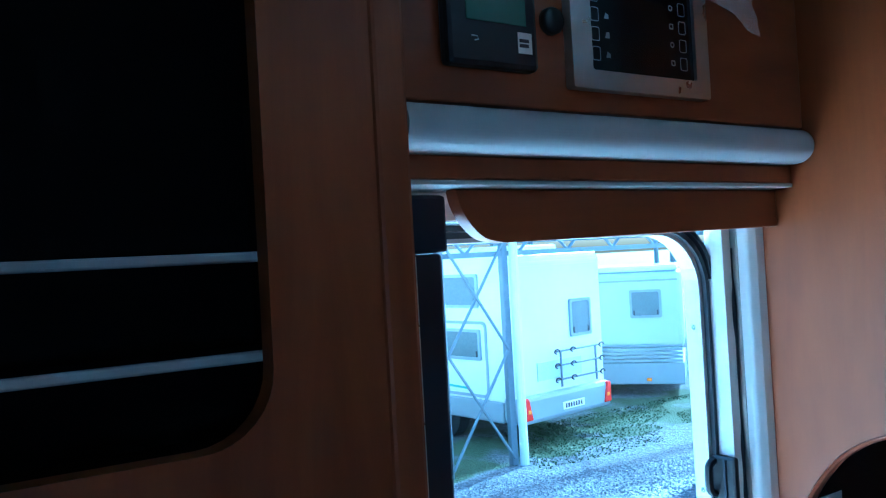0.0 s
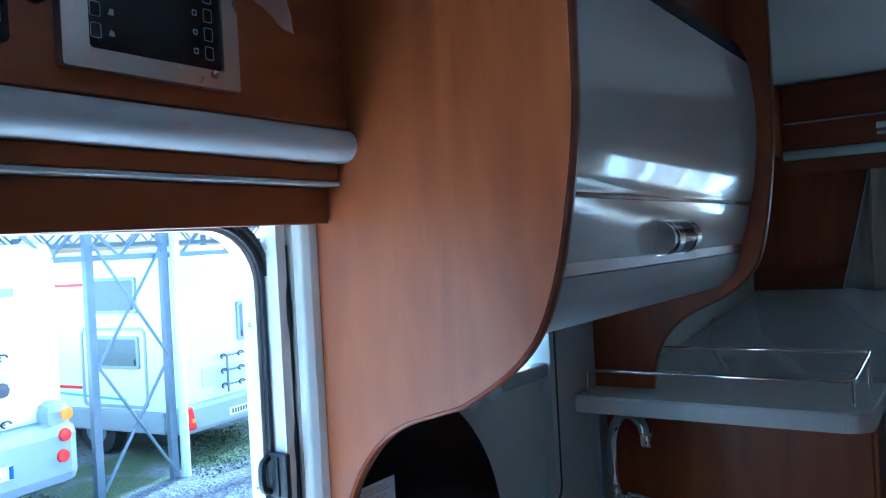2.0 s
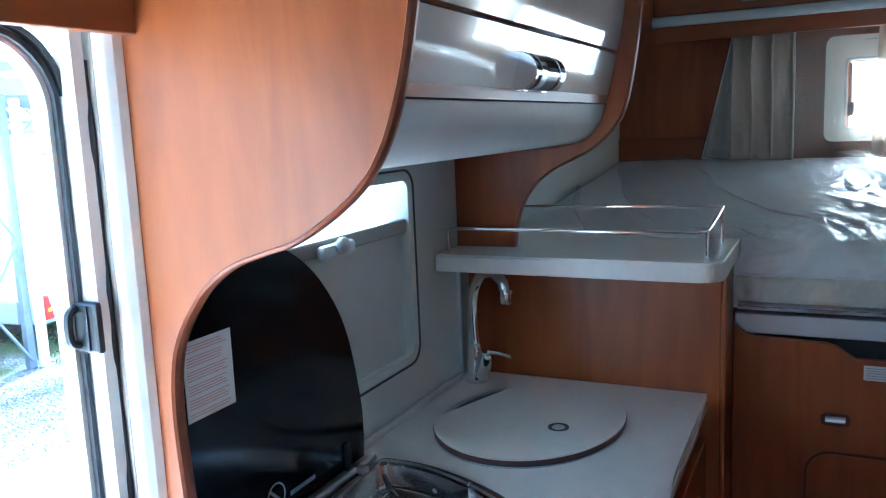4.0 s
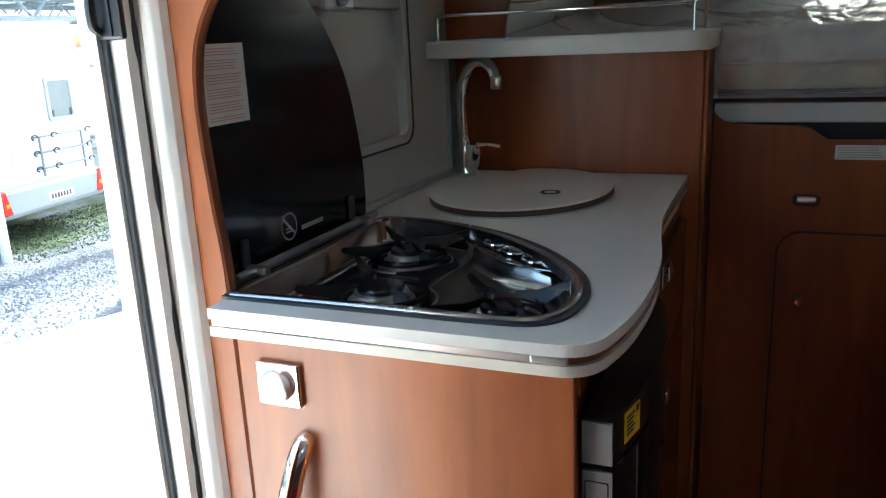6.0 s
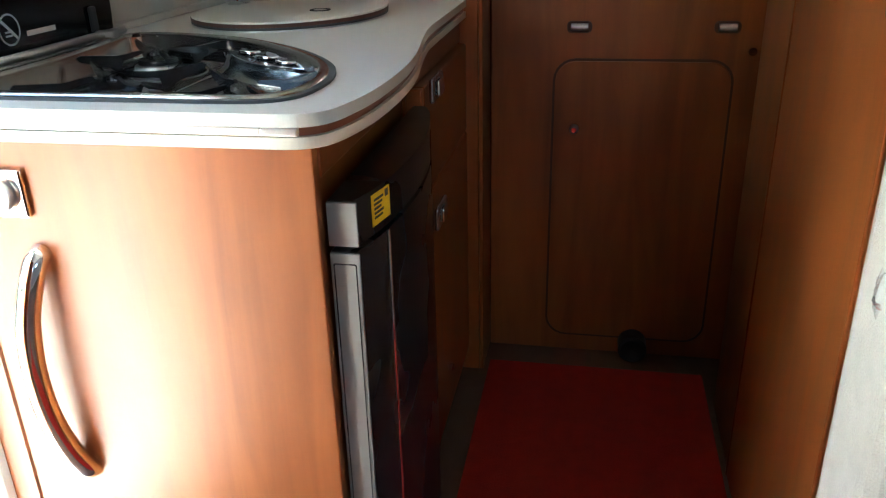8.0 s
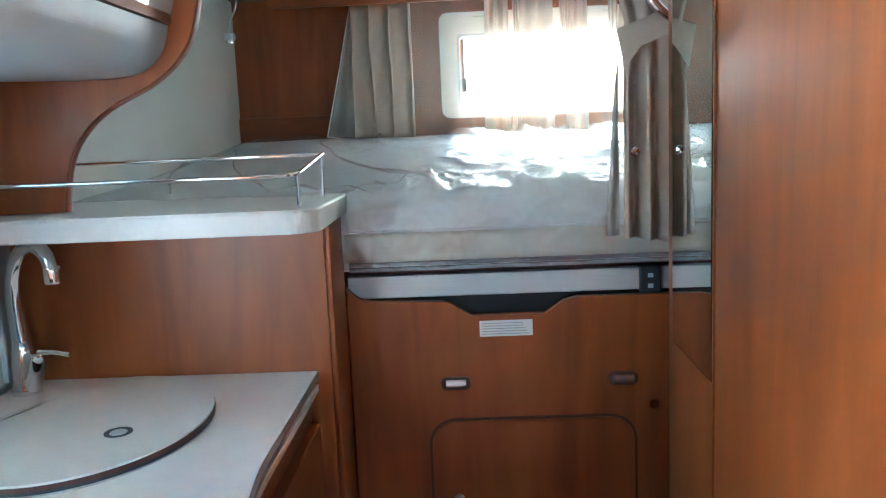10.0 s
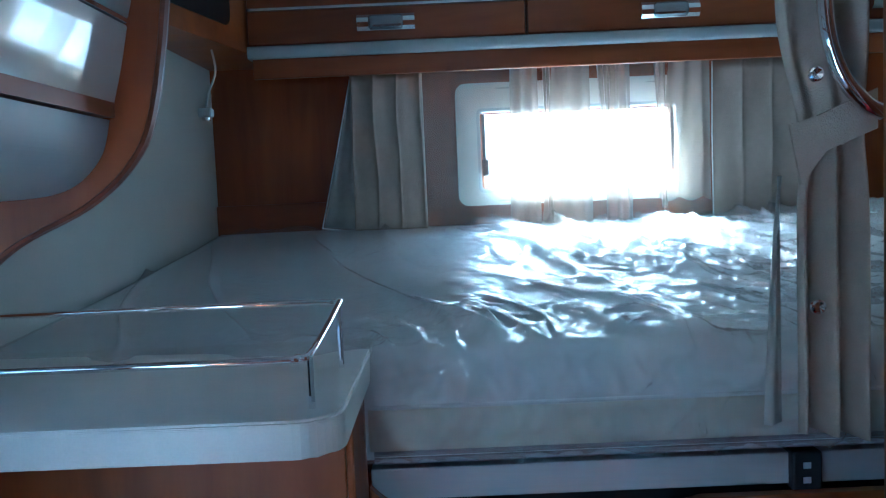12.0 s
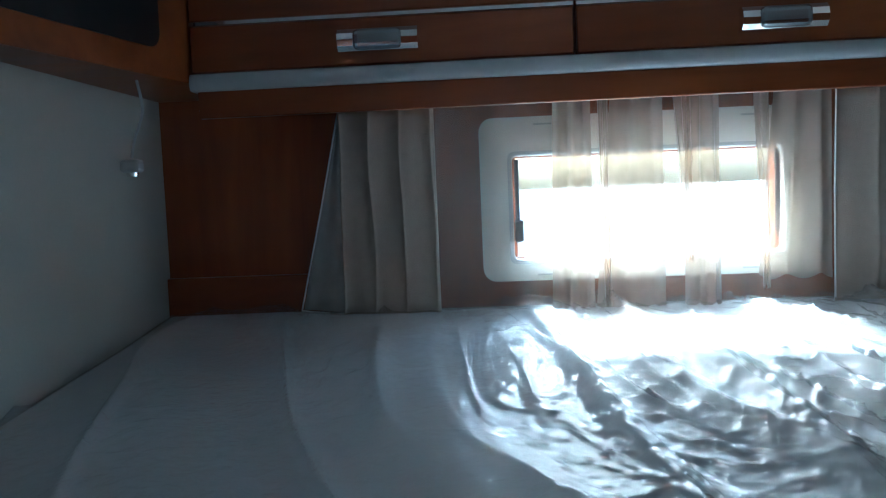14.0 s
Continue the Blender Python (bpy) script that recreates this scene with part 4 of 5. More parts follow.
part("lever", sweep([(TX + 0.036, TY - 0.015, 0.984), (TX + 0.062, TY - 0.022, 0.986), (TX + 0.096, TY - 0.03, 0.983)], [0.005, 0.0036, 0.0042], 10), CHROME, o)

# ---- splash panel and shelf ----
o = thing("bed_divider", (0.28, 0.96, 0.0), "cherry wood divider between sink and bed", "panel")
part("board", box(0.002, 0.552, 0.965, 0.985, 0.0, 1.173, 0.002), CHERRY, o)
part("edge_post", box(0.5525, 0.562, 0.965, 1.098, 0.0, 1.173, 0.003), CHERRY, o)
SHELF = [(0.002, 0.800)] + [(0.527 + 0.045 * math.sin(radians(k)), 0.845 - 0.045 * math.cos(radians(k))) for k in range(0, 91, 10)] + [(0.572, 1.20), (0.002, 1.20)]
o = thing("divider_shelf", (0.28, 1.0, 1.168), "pale laminate shelf with rounded corner on the divider", "shelf")
part("board", prism(SHELF, "z", 1.1735, 1.2075, 0.003), TOP, o)
part("top_laminate", prism([(x - 0.003 if x > 0.5 else x, y + 0.003 if y < 0.9 else y) for x, y in SHELF], "z", 1.2076, 1.2100), TOP, o)
o = thing("gallery_rail", (0.28, 1.0, 1.206), "chrome gallery rail round the divider shelf", "rail")
rail = curve([(0.02, 0.828, 1.2105), (0.02, 0.828, 1.250), (0.035, 0.828, 1.261), (0.20, 0.828, 1.261), (0.50, 0.828, 1.261), (0.528, 0.832, 1.262), (0.541, 0.850, 1.264), (0.546, 1.015, 1.286), (0.541, 1.032, 1.287), (0.50, 1.036, 1.287), (0.18, 1.036, 1.287), (0.06, 1.036, 1.287)], 5)
part("rail", sweep(rail, 0.0036, 10), CHROME, o, smooth=True)
part("post", sweep([(0.540, 0.842, 1.2105), (0.540, 0.842, 1.263)], 0.0034, 10), CHROME, o)
part("post", sweep([(0.546, 1.020, 1.2105), (0.546, 1.020, 1.286)], 0.0034, 10), CHROME, o)
structure("wall_upstand", box(0.0006, 0.009, 0.44, 0.9005, 0.9113, 0.9255, 0.003), WALL, "grey trim strip where the worktop meets the wall", "trim")
structure("corner_trim", box(0.0005, 0.010, 0.902, 0.912, 0.9258, 1.173, 0.002), SATIN_GREY, "grey corner trim strip", "trim")


# ---- kitchen window ----
def kitchen_window():
    o = thing("kitchen_window", (0.0, 0.4, 1.0), "framed kitchen window with its grey blind half closed", "window")
    part("window_frame", ring(round_rect(0.055, 0.704, 0.998, 1.41, 0.045, 6), round_rect(0.105, 0.668, 1.035, 1.375, 0.02, 6), "x", 0.0005, 0.014), WALL, o, "grey plastic frame")
    part("frame_line", ring(round_rect(0.075, 0.691, 1.015, 1.397, 0.038, 6), round_rect(0.079, 0.687, 1.019, 1.393, 0.035, 6), "x", 0.0142, 0.0165), RUBBER, o, "dark frame seam")
    g = part("pane", box(-0.034, -0.030, KY0 - 0.0, KY1, KZ0, KZ1), PANE, o, "clear acrylic pane")
    g.visible_shadow = False
    part("blind", box(-0.012, -0.008, 0.101, 0.671, 1.031, 1.275), WALL, o, "grey blind drawn over the lower part")
    b = part("blind_bar", box(-0.016, 0.010, 0.106, 0.667, 1.274, 1.302, 0.004), FRIDGE_GREY, o, "dark grey blind bar")
    part("catch", box(0.010, 0.026, 0.360, 0.458, 1.268, 1.294, 0.007), SATIN_GREY, b, "grey catch")
    part("catch_button", lathe([(0.017, 0.0262), (0.017, 0.032), (0.013, 0.036), (0, 0.0365)], (0, 0.410, 1.289), "x", 20, squash=0.8), SATIN_GREY, b, "round grey catch knob", smooth=True)


kitchen_window()


# ---- the bed ----
def mattress_top(x, y):
    t = min(max((y - 1.12) / 1.32, 0), 1)
    return 1.205 + 0.105 * t ** 1.3 + 0.004 * noise.noise((x * 2, y * 2, 0))


def bed_base():
    o = thing("storage_bed", (1.0, 1.1, 0.0), "cherry wood bed base with a hatch and aluminium bed rail", "bed base")
    x0, x1 = 0.563, 2.08
    notch = [(x1, 1.0), (1.00, 0.998), (0.975, 0.992), (0.94, 0.966), (0.80, 0.966), (0.765, 0.992), (0.745, 0.998), (0.61, 1.0), (0.585, 1.006), (x0, 1.03)]
    outline = [(x0, 0.0)] + [(x1, 0.0)] + notch
    hatch = round_rect(0.715, 1.105, 0.05, 0.760, 0.045, 6)
    bm = prism(outline, "y", 1.100, 1.118, 0.002)
    part("front_board", bm, CHERRY, o)
    d = part("hatch_door", prism(hatch, "y", 1.0955, 1.0998, 0.002), CHERRY, o, "cherry hatch door with rounded corners")
    part("hatch_groove", ring(round_rect(0.7085, 1.1115, 0.0435, 0.7665, 0.052, 6), round_rect(0.7138, 1.1062, 0.0488, 0.7612, 0.047, 6), "y", 1.0985, 1.0999), GROOVE, o, "dark groove round the hatch")
    k = part("hatch_lock", lathe([(0.011, 1.0954), (0.011, 1.088), (0.008, 1.085), (0, 1.0848)], (0.762, 0, 0.602), "y", 18), SATIN_CHROME, d, "chrome push lock with a red centre")
    part("lock_centre", lathe([(0.006, 1.0847), (0.005, 1.0835), (0, 1.0834)], (0.762, 0, 0.601), "y", 14), RED_PLASTIC, k)
    for x in (0.765, 1.085):
        c = part("push_catch", prism(round_rect(x - 0.028, x + 0.028, 0.824, 0.850, 0.010, 4), "y", 1.094, 1.0998, 0.001), GROOVE, o, "oval push catch")
        part("catch_button", sweep([(x - 0.019, 1.0925, 0.837), (x + 0.019, 1.0925, 0.837)], 0.0085, 14), SATIN_CHROME, c, "chrome button")
    part("vent_hole", lathe([(0.036, 1.0953), (0.036, 1.050), (0.030, 1.046), (0.0, 1.054)], (0.935, 0, 0.0375), "y", 28), BLACK, o, "black round air outlet")
    part("side_stud", lathe([(0.009, 1.0998), (0.009, 1.092), (0, 1.0915)], (1.143, 0, 0.785), "y", 14), CHROME, o)
    s = part("label", box(0.814, 0.915, 1.0990, 1.0997, 0.927, 0.958), PAPER, o, "white label with fine print")
    part("label_print", bars(0.819, 0.910, [0.931 + 0.0052 * k for k in range(5)], "y", 1.0986, 0.0016, 0.0003, 0.15), INK_GREY, s)
    part("bed_rail", box(x0, 1.125, 1.125, 1.150, 1.003, 1.046, 0.002), RAIL, o, "brushed aluminium bed rail")
    part("bed_rail_far", box(1.165, 2.08, 1.125, 1.150, 1.003, 1.046, 0.002), RAIL, o, "brushed aluminium bed rail")
    br = part("rail_bracket", box(1.122, 1.162, 1.112, 1.152, 0.998, 1.050, 0.003), RUBBER, o, "dark grey plastic bracket")
    for z in (1.012, 1.032):
        part("bracket_slot", box(1.136, 1.146, 1.1105, 1.1119, z - 0.004, z + 0.004), SATIN_GREY, br)
    part("slatted_base", box(0.01, 2.08, 1.16, 2.44, 1.03, 1.055), GROOVE, o)
    # black sheet stands for the shade in the hollow behind the notch
    part("void_shade_sheet", box(0.563, 2.08, 1.155, 1.158, 0.6, 1.0), BLACK, o)
    return o


bed_base()
o = thing("mattress", (1.05, 1.78, 1.055), "pale grey mattress with dark piping under plastic film", "mattress")


def ticking(u, v):
    x = 0.012 + 2.08 * u
    if v < 0.12:
        k = v / 0.12
        return Vector((x, 1.118 - 0.012 * math.sin(math.pi * k), 1.068 + (mattress_top(x, 1.13) - 1.075) * k))
    k = (v - 0.12) / 0.88
    y = 1.125 + 1.318 * k
    return Vector((x, y, mattress_top(x, y)))


part("cover", sheet(ticking, 40, 40), TICKING, o, smooth=True)
part("core", box(0.012, 2.09, 1.135, 2.44, 1.056, 1.19), TICKING, o)
for z in (1.062, 1.072):
    part("piping", sweep([(0.57, 1.112, z), (1.1, 1.112, z), (2.09, 1.112, z)], 0.0045, 8), PIPING, o, "dark grey piping")
part("side_band", sheet(lambda u, v: Vector((0.565 + 1.52 * u, 1.1045 - 0.002 * math.sin(3 * v), 1.077 + 0.056 * v)), 24, 4), FOAM, o, "cream mattress side band", smooth=True, thick=0.003)
part("seam", sweep([(0.57, 1.1055, 1.135), (1.1, 1.1055, 1.134), (2.09, 1.1055, 1.135)], 0.003, 8), TICKING, o)


def crease(x, y):
    """Long slanting folds, sharp small crumples between them towards the window side and a billow at the far side."""
    w = noise.noise((x * 1.7, y * 1.5, 3.0))
    p, q = 0.97 * x + 0.22 * y + 0.09 * w, 0.97 * y - 0.22 * x
    p += 0.10 * q * noise.noise((q * 0.8, 2.0, 1.0))

    def ridge(n, width):
        return max(0.0, 1 - abs(n) * width) ** 1.5

    k = max(0.0, min(1.0, 1.7 * (x - 0.50) + 1.0 * noise.noise((x * 2.6, y * 2.6, 8.0))))
    f = ridge(noise.noise((p * 7.5, q * 0.7, 0.5)), 5.5) * 0.026 * (0.6 + 0.4 * k)
    g = ridge(noise.noise((p * 17, q * 2.0, 4.5)), 6.0) * 0.014
    s = ridge(noise.noise((p * 21 + 3 * w, q * 11, 7.5)), 5.0) * 0.0085
    t = ridge(noise.noise((p * 46, q * 26, 2.5)), 4.0) * 0.0030
    billow = 0.055 * math.exp(-((x - 1.85) / 0.28) ** 2 - ((y - 3.15) / 0.35) ** 2)
    return f + k * (g + s + t) + billow


def film(u, v):
    p = ticking(u, v)
    c = crease(p.x, p.y + p.z)
    if v < 0.12:
        fine = 0.0
        for s, f0, h in ((0, 6, 0.018), (4, 14, 0.016), (9, 33, 0.011)):
            fine += h * max(0, 1 - 6 * abs(noise.noise((f0 * p.x + s, f0 * 0.6 * p.z, f0 * 0.5 * (p.z + 0.6 * p.x) + s))))
        return p + Vector((0, -0.011 - c - fine, 0))
    return p + Vector((0, 0, 0.004 + c))


part("plastic_wrap", sheet(film, 420, 260), FILM, o, "creased clear plastic wrap", smooth=True)


# ---- rear window and curtains ----
def rear_window():
    o = thing("rear_window", (1.08, 2.45, 1.38), "small white-framed rear window with bright daylight behind", "window")
    part("window_frame", ring(round_rect(0.722, 1.445, 1.365, 1.722, 0.03, 5), round_rect(0.792, 1.368, 1.412, 1.638, 0.012, 5), "y", 2.436, 2.4695), WHITE, o, "white plastic frame")
    g = part("pane", box(0.79, 1.37, 2.488, 2.492, 1.41, 1.64), PANE, o, "clear acrylic pane")
    g.visible_shadow = False
    part("inner_rim", ring(round_rect(0.782, 1.378, 1.402, 1.648, 0.015, 5), round_rect(0.790, 1.370, 1.410, 1.640, 0.012, 5), "y", 2.4335, 2.4358), SATIN_GREY, o, "grey rim")
    for x in (0.800, 1.352):
        part("stay", box(x - 0.004, x + 0.006, 2.428, 2.436, 1.45, 1.63, 0.002), RUBBER, o, "black window stay")
    part("stay_knob", box(0.793, 0.813, 2.418, 2.4278, 1.452, 1.50, 0.004), RUBBER, o)
    for x in (0.86, 1.30):
        for z in (1.378, 1.705):
            part("screw_slot", box(x - 0.02, x + 0.02, 2.4345, 2.4358, z - 0.002, z + 0.002), SATIN_GREY, o)


rear_window()


def drape(x0, x1, z0, z1, y, folds, depth, flare=0.0, seed=0.0, crisp=0.35):
    def f(u, v):
        spread = 1 + flare * (1 - v)
        x = x1 - (x1 - x0) * (1 - u) * spread
        s = math.sin(math.pi * folds * (u + 0.05 * noise.noise((u * 3, v * 2, seed))))
        w = 1 - 2 * abs(s) ** crisp
        return Vector((x, y - depth * (0.5 + 0.5 * w) + 0.006 * noise.noise((u * 5, v * 3, seed + 4)), z0 + (z1 - z0) * v + (1 - v) * 0.006 * w))
    return f


o = thing("window_curtain", (0.5, 2.42, 1.3), "pleated beige curtain with pale piping hanging beside the window", "curtain", "rear window curtains")
part("cloth", sheet(drape(0.422, 0.628, 1.305, 1.755, 2.408, 3.1, 0.013, 0.02, 1, 0.22), 96, 16), FABRIC, o, smooth=True, thick=0.002)
part("side_wing", sheet(lambda u, v: Vector((0.425 - (0.10 * (1 - v) + 0.004) * (1 - u), 2.418 + 0.006 * math.sin(7 * u), 1.318 + 0.43 * v - 0.006 * u)), 10, 12), LINING, o, smooth=True, thick=0.002)
part("piping", sweep([(0.318, 2.414, 1.318), (0.372, 2.414, 1.54), (0.42, 2.414, 1.75)], 0.002, 6), WHITE, o)
part("hem", sweep([(0.318, 2.412, 1.318), (0.42, 2.405, 1.306), (0.52, 2.40, 1.306), (0.622, 2.40, 1.304)], 0.002, 6), WHITE, o)
o = thing("window_curtain", (1.6, 2.42, 1.3), "pleated beige curtain hanging at the far window side", "curtain", "rear window curtains")
part("cloth", sheet(drape(1.462, 1.735, 1.30, 1.755, 2.408, 3.2, 0.013, 0.02, 5, 0.22), 96, 16), FABRIC, o, smooth=True, thick=0.002)
part("piping", sweep([(1.458, 2.398, 1.30), (1.458, 2.398, 1.53), (1.462, 2.398, 1.75)], 0.002, 6), WHITE, o)
part("side_wing", sheet(lambda u, v: Vector((1.732 + (0.055 * (1 - v) + 0.012) * u, 2.412 + 0.006 * math.sin(7 * u), 1.325 + 0.42 * v + 0.01 * u)), 10, 12), LINING, o, smooth=True, thick=0.002)
part("piping", sweep([(1.799, 2.410, 1.336), (1.772, 2.410, 1.54), (1.745, 2.410, 1.748)], 0.002, 6), WHITE, o)
o = thing("sheer_curtain", (1.05, 2.40, 1.3), "thin gathered sheer curtain in front of the rear window", "curtain")
part("veil", sheet(drape(0.605, 1.50, 1.305, 1.76, 2.428, 5.5, 0.014, 0.0, 9, 2.0), 120, 16), SHEER, o, smooth=True)
for x, w, low, lean in ((0.92, 0.04, 1.305, 0.15), (0.985, 0.012, 1.305, -0.3), (1.055, 0.055, 1.305, 0.35), (1.15, 0.022, 1.40, -0.6), (1.19, 0.036, 1.305, 0.1), (1.31, 0.018, 1.34, -0.5), (1.395, 0.06, 1.36, 0.3)):
    part("gather", sheet(drape(x - w, x + w, low, 1.76, 2.405, 2.5, 0.012, lean, x, 1.2), 36, 16), SHEER_FOLD, o, "gathered fold of sheer cloth", smooth=True)
part("hem", sweep([(0.635 + 0.042 * k, 2.412 - 0.01 * (k % 2), 1.305 + 0.004 * math.sin(2.1 * k)) for k in range(21)], 0.0018, 6), WHITE, o)


# ---- rear overhead cabinets ----
def rear_unit(x0, x1, hx, label):
    o = thing("rear_overhead_cabinet", ((x0 + x1) / 2, 2.3, 1.8), label, "cabinet", "rear overhead cabinets")
    part("carcass", box(x0 + 0.0015, x1 - 0.0015, 2.219, REAR - 0.002, 1.812, ROOF - 0.003), CHERRY_H, o)
    part("door", box(x0 + 0.003, x1 - 0.003, 2.200, 2.2185, 1.8135, 1.900, 0.003), CHERRY_H, o)
    part("upper_door", box(x0 + 0.003, x1 - 0.003, 2.200, 2.2185, 1.910, ROOF - 0.02, 0.003), CHERRY_H, o)
    part("chrome_line", box(x0 + 0.003, x1 - 0.003, 2.1985, 2.2185, 1.9015, 1.9078), CHROME, o, "thin chrome line")
    l = part("push_latch", sweep([(hx - 0.075, 2.194, 1.856), (hx + 0.075, 2.194, 1.856)], 0.0235, 12), CHROME, o, "chrome push latch", smooth=False)
    part("latch_button", box(hx - 0.046, hx + 0.046, 2.164, 2.186, 1.836, 1.874, 0.011, seg=3), LATCH, l, "brushed metal latch button")


rear_unit(0.18, 0.912, 0.546, "cherry wood overhead cabinet with a chrome latch above the bed")
rear_unit(0.912, 1.645, 1.283, "cherry wood overhead cabinet with a chrome latch above the window")
rear_unit(1.645, 2.10, 1.88, "cherry wood overhead cabinet with a chrome latch beside the mirror wall")
o = thing("rear_light_profile", (1.1, 2.2, 1.77), "satin silver profile under the rear overhead cabinets", "profile")
pr = [(2.30, 1.811), (2.200, 1.811)] + [(2.200 - 0.010 * math.sin(radians(a)), 1.7945 + 0.016 * math.cos(radians(a))) for a in range(15, 166, 15)] + [(2.200, 1.7785), (2.30, 1.7785)]
part("profile", prism(pr, "x", 0.18, 2.10), SATIN_GREY, o)
part("valance", box(0.19, 2.10, 2.205, 2.222, 1.727, 1.778, 0.002), CHERRY_H, o, "cherry valance board")


def corner_unit():
    o = thing("corner_cabinet", (0.08, 2.0, 1.8), "cherry corner cabinet with a black speaker opening", "cabinet")
    outline = [(0.002, 1.40), (0.06, 1.62), (0.178, 2.205), (0.178, REAR - 0.002), (0.002, REAR - 0.002)]
    part("body", prism(outline, "z", 1.795, ROOF - 0.003, 0.002), CHERRY_H, o)
    a, b = Vector((0.064, 1.64)), Vector((0.174, 2.185))
    d = (b - a).normalized()
    n = Vector((d.y, -d.x))
    bm = bmesh.new()
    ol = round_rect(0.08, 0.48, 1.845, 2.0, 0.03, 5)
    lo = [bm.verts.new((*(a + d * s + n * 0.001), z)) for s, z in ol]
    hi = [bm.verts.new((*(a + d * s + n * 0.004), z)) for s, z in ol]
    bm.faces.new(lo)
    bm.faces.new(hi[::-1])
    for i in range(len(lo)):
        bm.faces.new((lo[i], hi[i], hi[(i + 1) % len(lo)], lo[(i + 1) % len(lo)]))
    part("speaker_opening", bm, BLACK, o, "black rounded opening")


corner_unit()
o = thing("reading_lamp", (0.066, 2.154, 1.63), "small reading lamp hanging on a thin grey cable", "lamp")
part("cable", sweep(curve([(0.105, 2.13, 1.795), (0.11, 2.135, 1.74), (0.085, 2.15, 1.69), (0.075, 2.154, 1.655)], 6), 0.0028, 8), SATIN_GREY, o)
part("head", box(0.055, 0.092, 2.14, 2.17, 1.628, 1.652, 0.006), SATIN_GREY, o)
part("lens", lathe([(0.012, 1.6279), (0.010, 1.620), (0, 1.6195)], (0.074, 2.155, 0), "z", 16), CHROME, o)
structure("wall_ledge", box(0.001, 0.60, REAR - 0.022, REAR - 0.0005, 1.30, 1.395, 0.003), CHERRY_H, "cherry ledge along the rear wall", "trim")

# ---- the washroom wall with the mirror ----
RX = 1.120
o = thing("washroom_wall", (RX, 0.5, 0.0), "cherry wood washroom wall along the aisle", "panel", kind="structure")
part("far_board", box(RX, RX + 0.025, 0.636, 0.890, 0.0, ROOF - 0.002, 0.002), CHERRY, o)
part("near_board", box(RX - 0.006, RX + 0.025, 0.136, 0.631, 0.0, ROOF - 0.002, 0.003), CHERRY, o)
part("joint_strip", box(RX - 0.008, RX + 0.004, 0.6315, 0.6355, 0.0, ROOF - 0.002), CHERRY_Y, o, "pale joint strip")
part("door_board", box(RX - 0.003, RX + 0.025, -0.024, 0.132, 0.0, ROOF - 0.002, 0.003), CHERRY, o, "cherry washroom door")
arch = [(RX - 0.004, y, z) for y, z in (tuple(p) for p in curve([(0.108, 0.0), (0.108, 0.4), (0.108, 0.90), (0.100, 0.950), (0.075, 0.955), (0.050, 0.925), (0.040, 0.86), (0.037, 0.5), (0.037, 0.0)], 6))]
part("inlay_line", sweep(arch, 0.0026, 6), CHERRY_H, o, "pale inlaid line")
part("cross_wall", box(RX + 0.026, SIDE - 0.001, -0.024, 0.0, 0.0, ROOF - 0.002), CHERRY_H, o)
part("bed_side_wall", box(RX + 0.026, SIDE - 0.001, 0.866, 0.890, 0.0, ROOF - 0.002), CHERRY_H, o)
o = thing("wall_mirror", (RX, 0.76, 0.975), "frameless mirror with a green glass edge on the washroom wall", "mirror")
part("glass_edge", prism([(RX - 0.0005, 0.638), (RX - 0.0072, 0.638), (RX - 0.0045, 0.846), (RX - 0.0005, 0.846)], "z", 0.975, ROOF - 0.004), GLASS_EDGE, o, "green glass edge")
part("silvered_face", prism([(RX - 0.0074, 0.6395), (RX - 0.0084, 0.6395), (RX - 0.0057, 0.8445), (RX - 0.0047, 0.8445)], "z", 0.977, ROOF - 0.006), MIRROR, o)
single("washroom_door_knob", lathe([(0.006, -0.002), (0.006, -0.008), (0.012, -0.010), (0.014, -0.017), (0.009, -0.022), (0, -0.0225)], (RX - 0.004, 0.136, 0.988), "x"), BLACK,
       "round black knob on the washroom wall", "knob", at=(RX, 0.136, 0.988), smooth=True)

# ---- the tied-back drape by the bed ----
o = thing("bed_drape", (1.1, 1.0, 1.1), "beige bed curtain tied back with a strap and press studs", "curtain")


def tied(u, v):
    z = 1.115 + (2.03 - 1.115) * v
    left = 1.064 if z < 1.42 else 1.064 - 0.02 * min(1, (z - 1.42) / 0.15) - 0.05 * max(0, z - 1.57)
    pinch = math.exp(-((z - 1.47) / 0.06) ** 2)
    left += 0.012 * pinch
    x = left + (1.142 - left) * u
    return Vector((x, 0.972 - 0.018 * math.sin(2 * math.pi * 2.2 * u + 0.6) * (1 - 0.7 * pinch) + 0.004 * noise.noise((u * 4, v * 6, 1)), z + 0.012 * (1 - u) * (1 - v)))


part("cloth", sheet(tied, 48, 60), FABRIC, o, smooth=True, thick=0.003)


def lining(u, v):
    z = 1.125 + 0.29 * v
    return Vector((1.064 - (0.022 * (1 - v) ** 0.7 + 0.002) * (1 - u), 1.0 - 0.006 * math.sin(5 * u), z))


part("lining", sheet(lining, 8, 20), LINING, o, "grey lining", smooth=True, thick=0.002)
strap = [(1.064, 0.948, 1.405), (1.052, 0.950, 1.47), (1.080, 0.944, 1.478), (1.146, 0.946, 1.505), (1.146, 0.946, 1.462), (1.09, 0.944, 1.44)]
bm = bmesh.new()
vs = [bm.verts.new(p) for p in strap]
bm.faces.new(vs)
part("tie_strap", bm, FABRIC, o, "beige tie strap", thick=0.003)
for z in (1.271, 1.522):
    s = part("press_stud", lathe([(0.0085, 0.9475), (0.008, 0.944), (0.006, 0.9425), (0, 0.944)], (1.080, 0, z), "y", 18), CHROME, o, "chrome press stud")
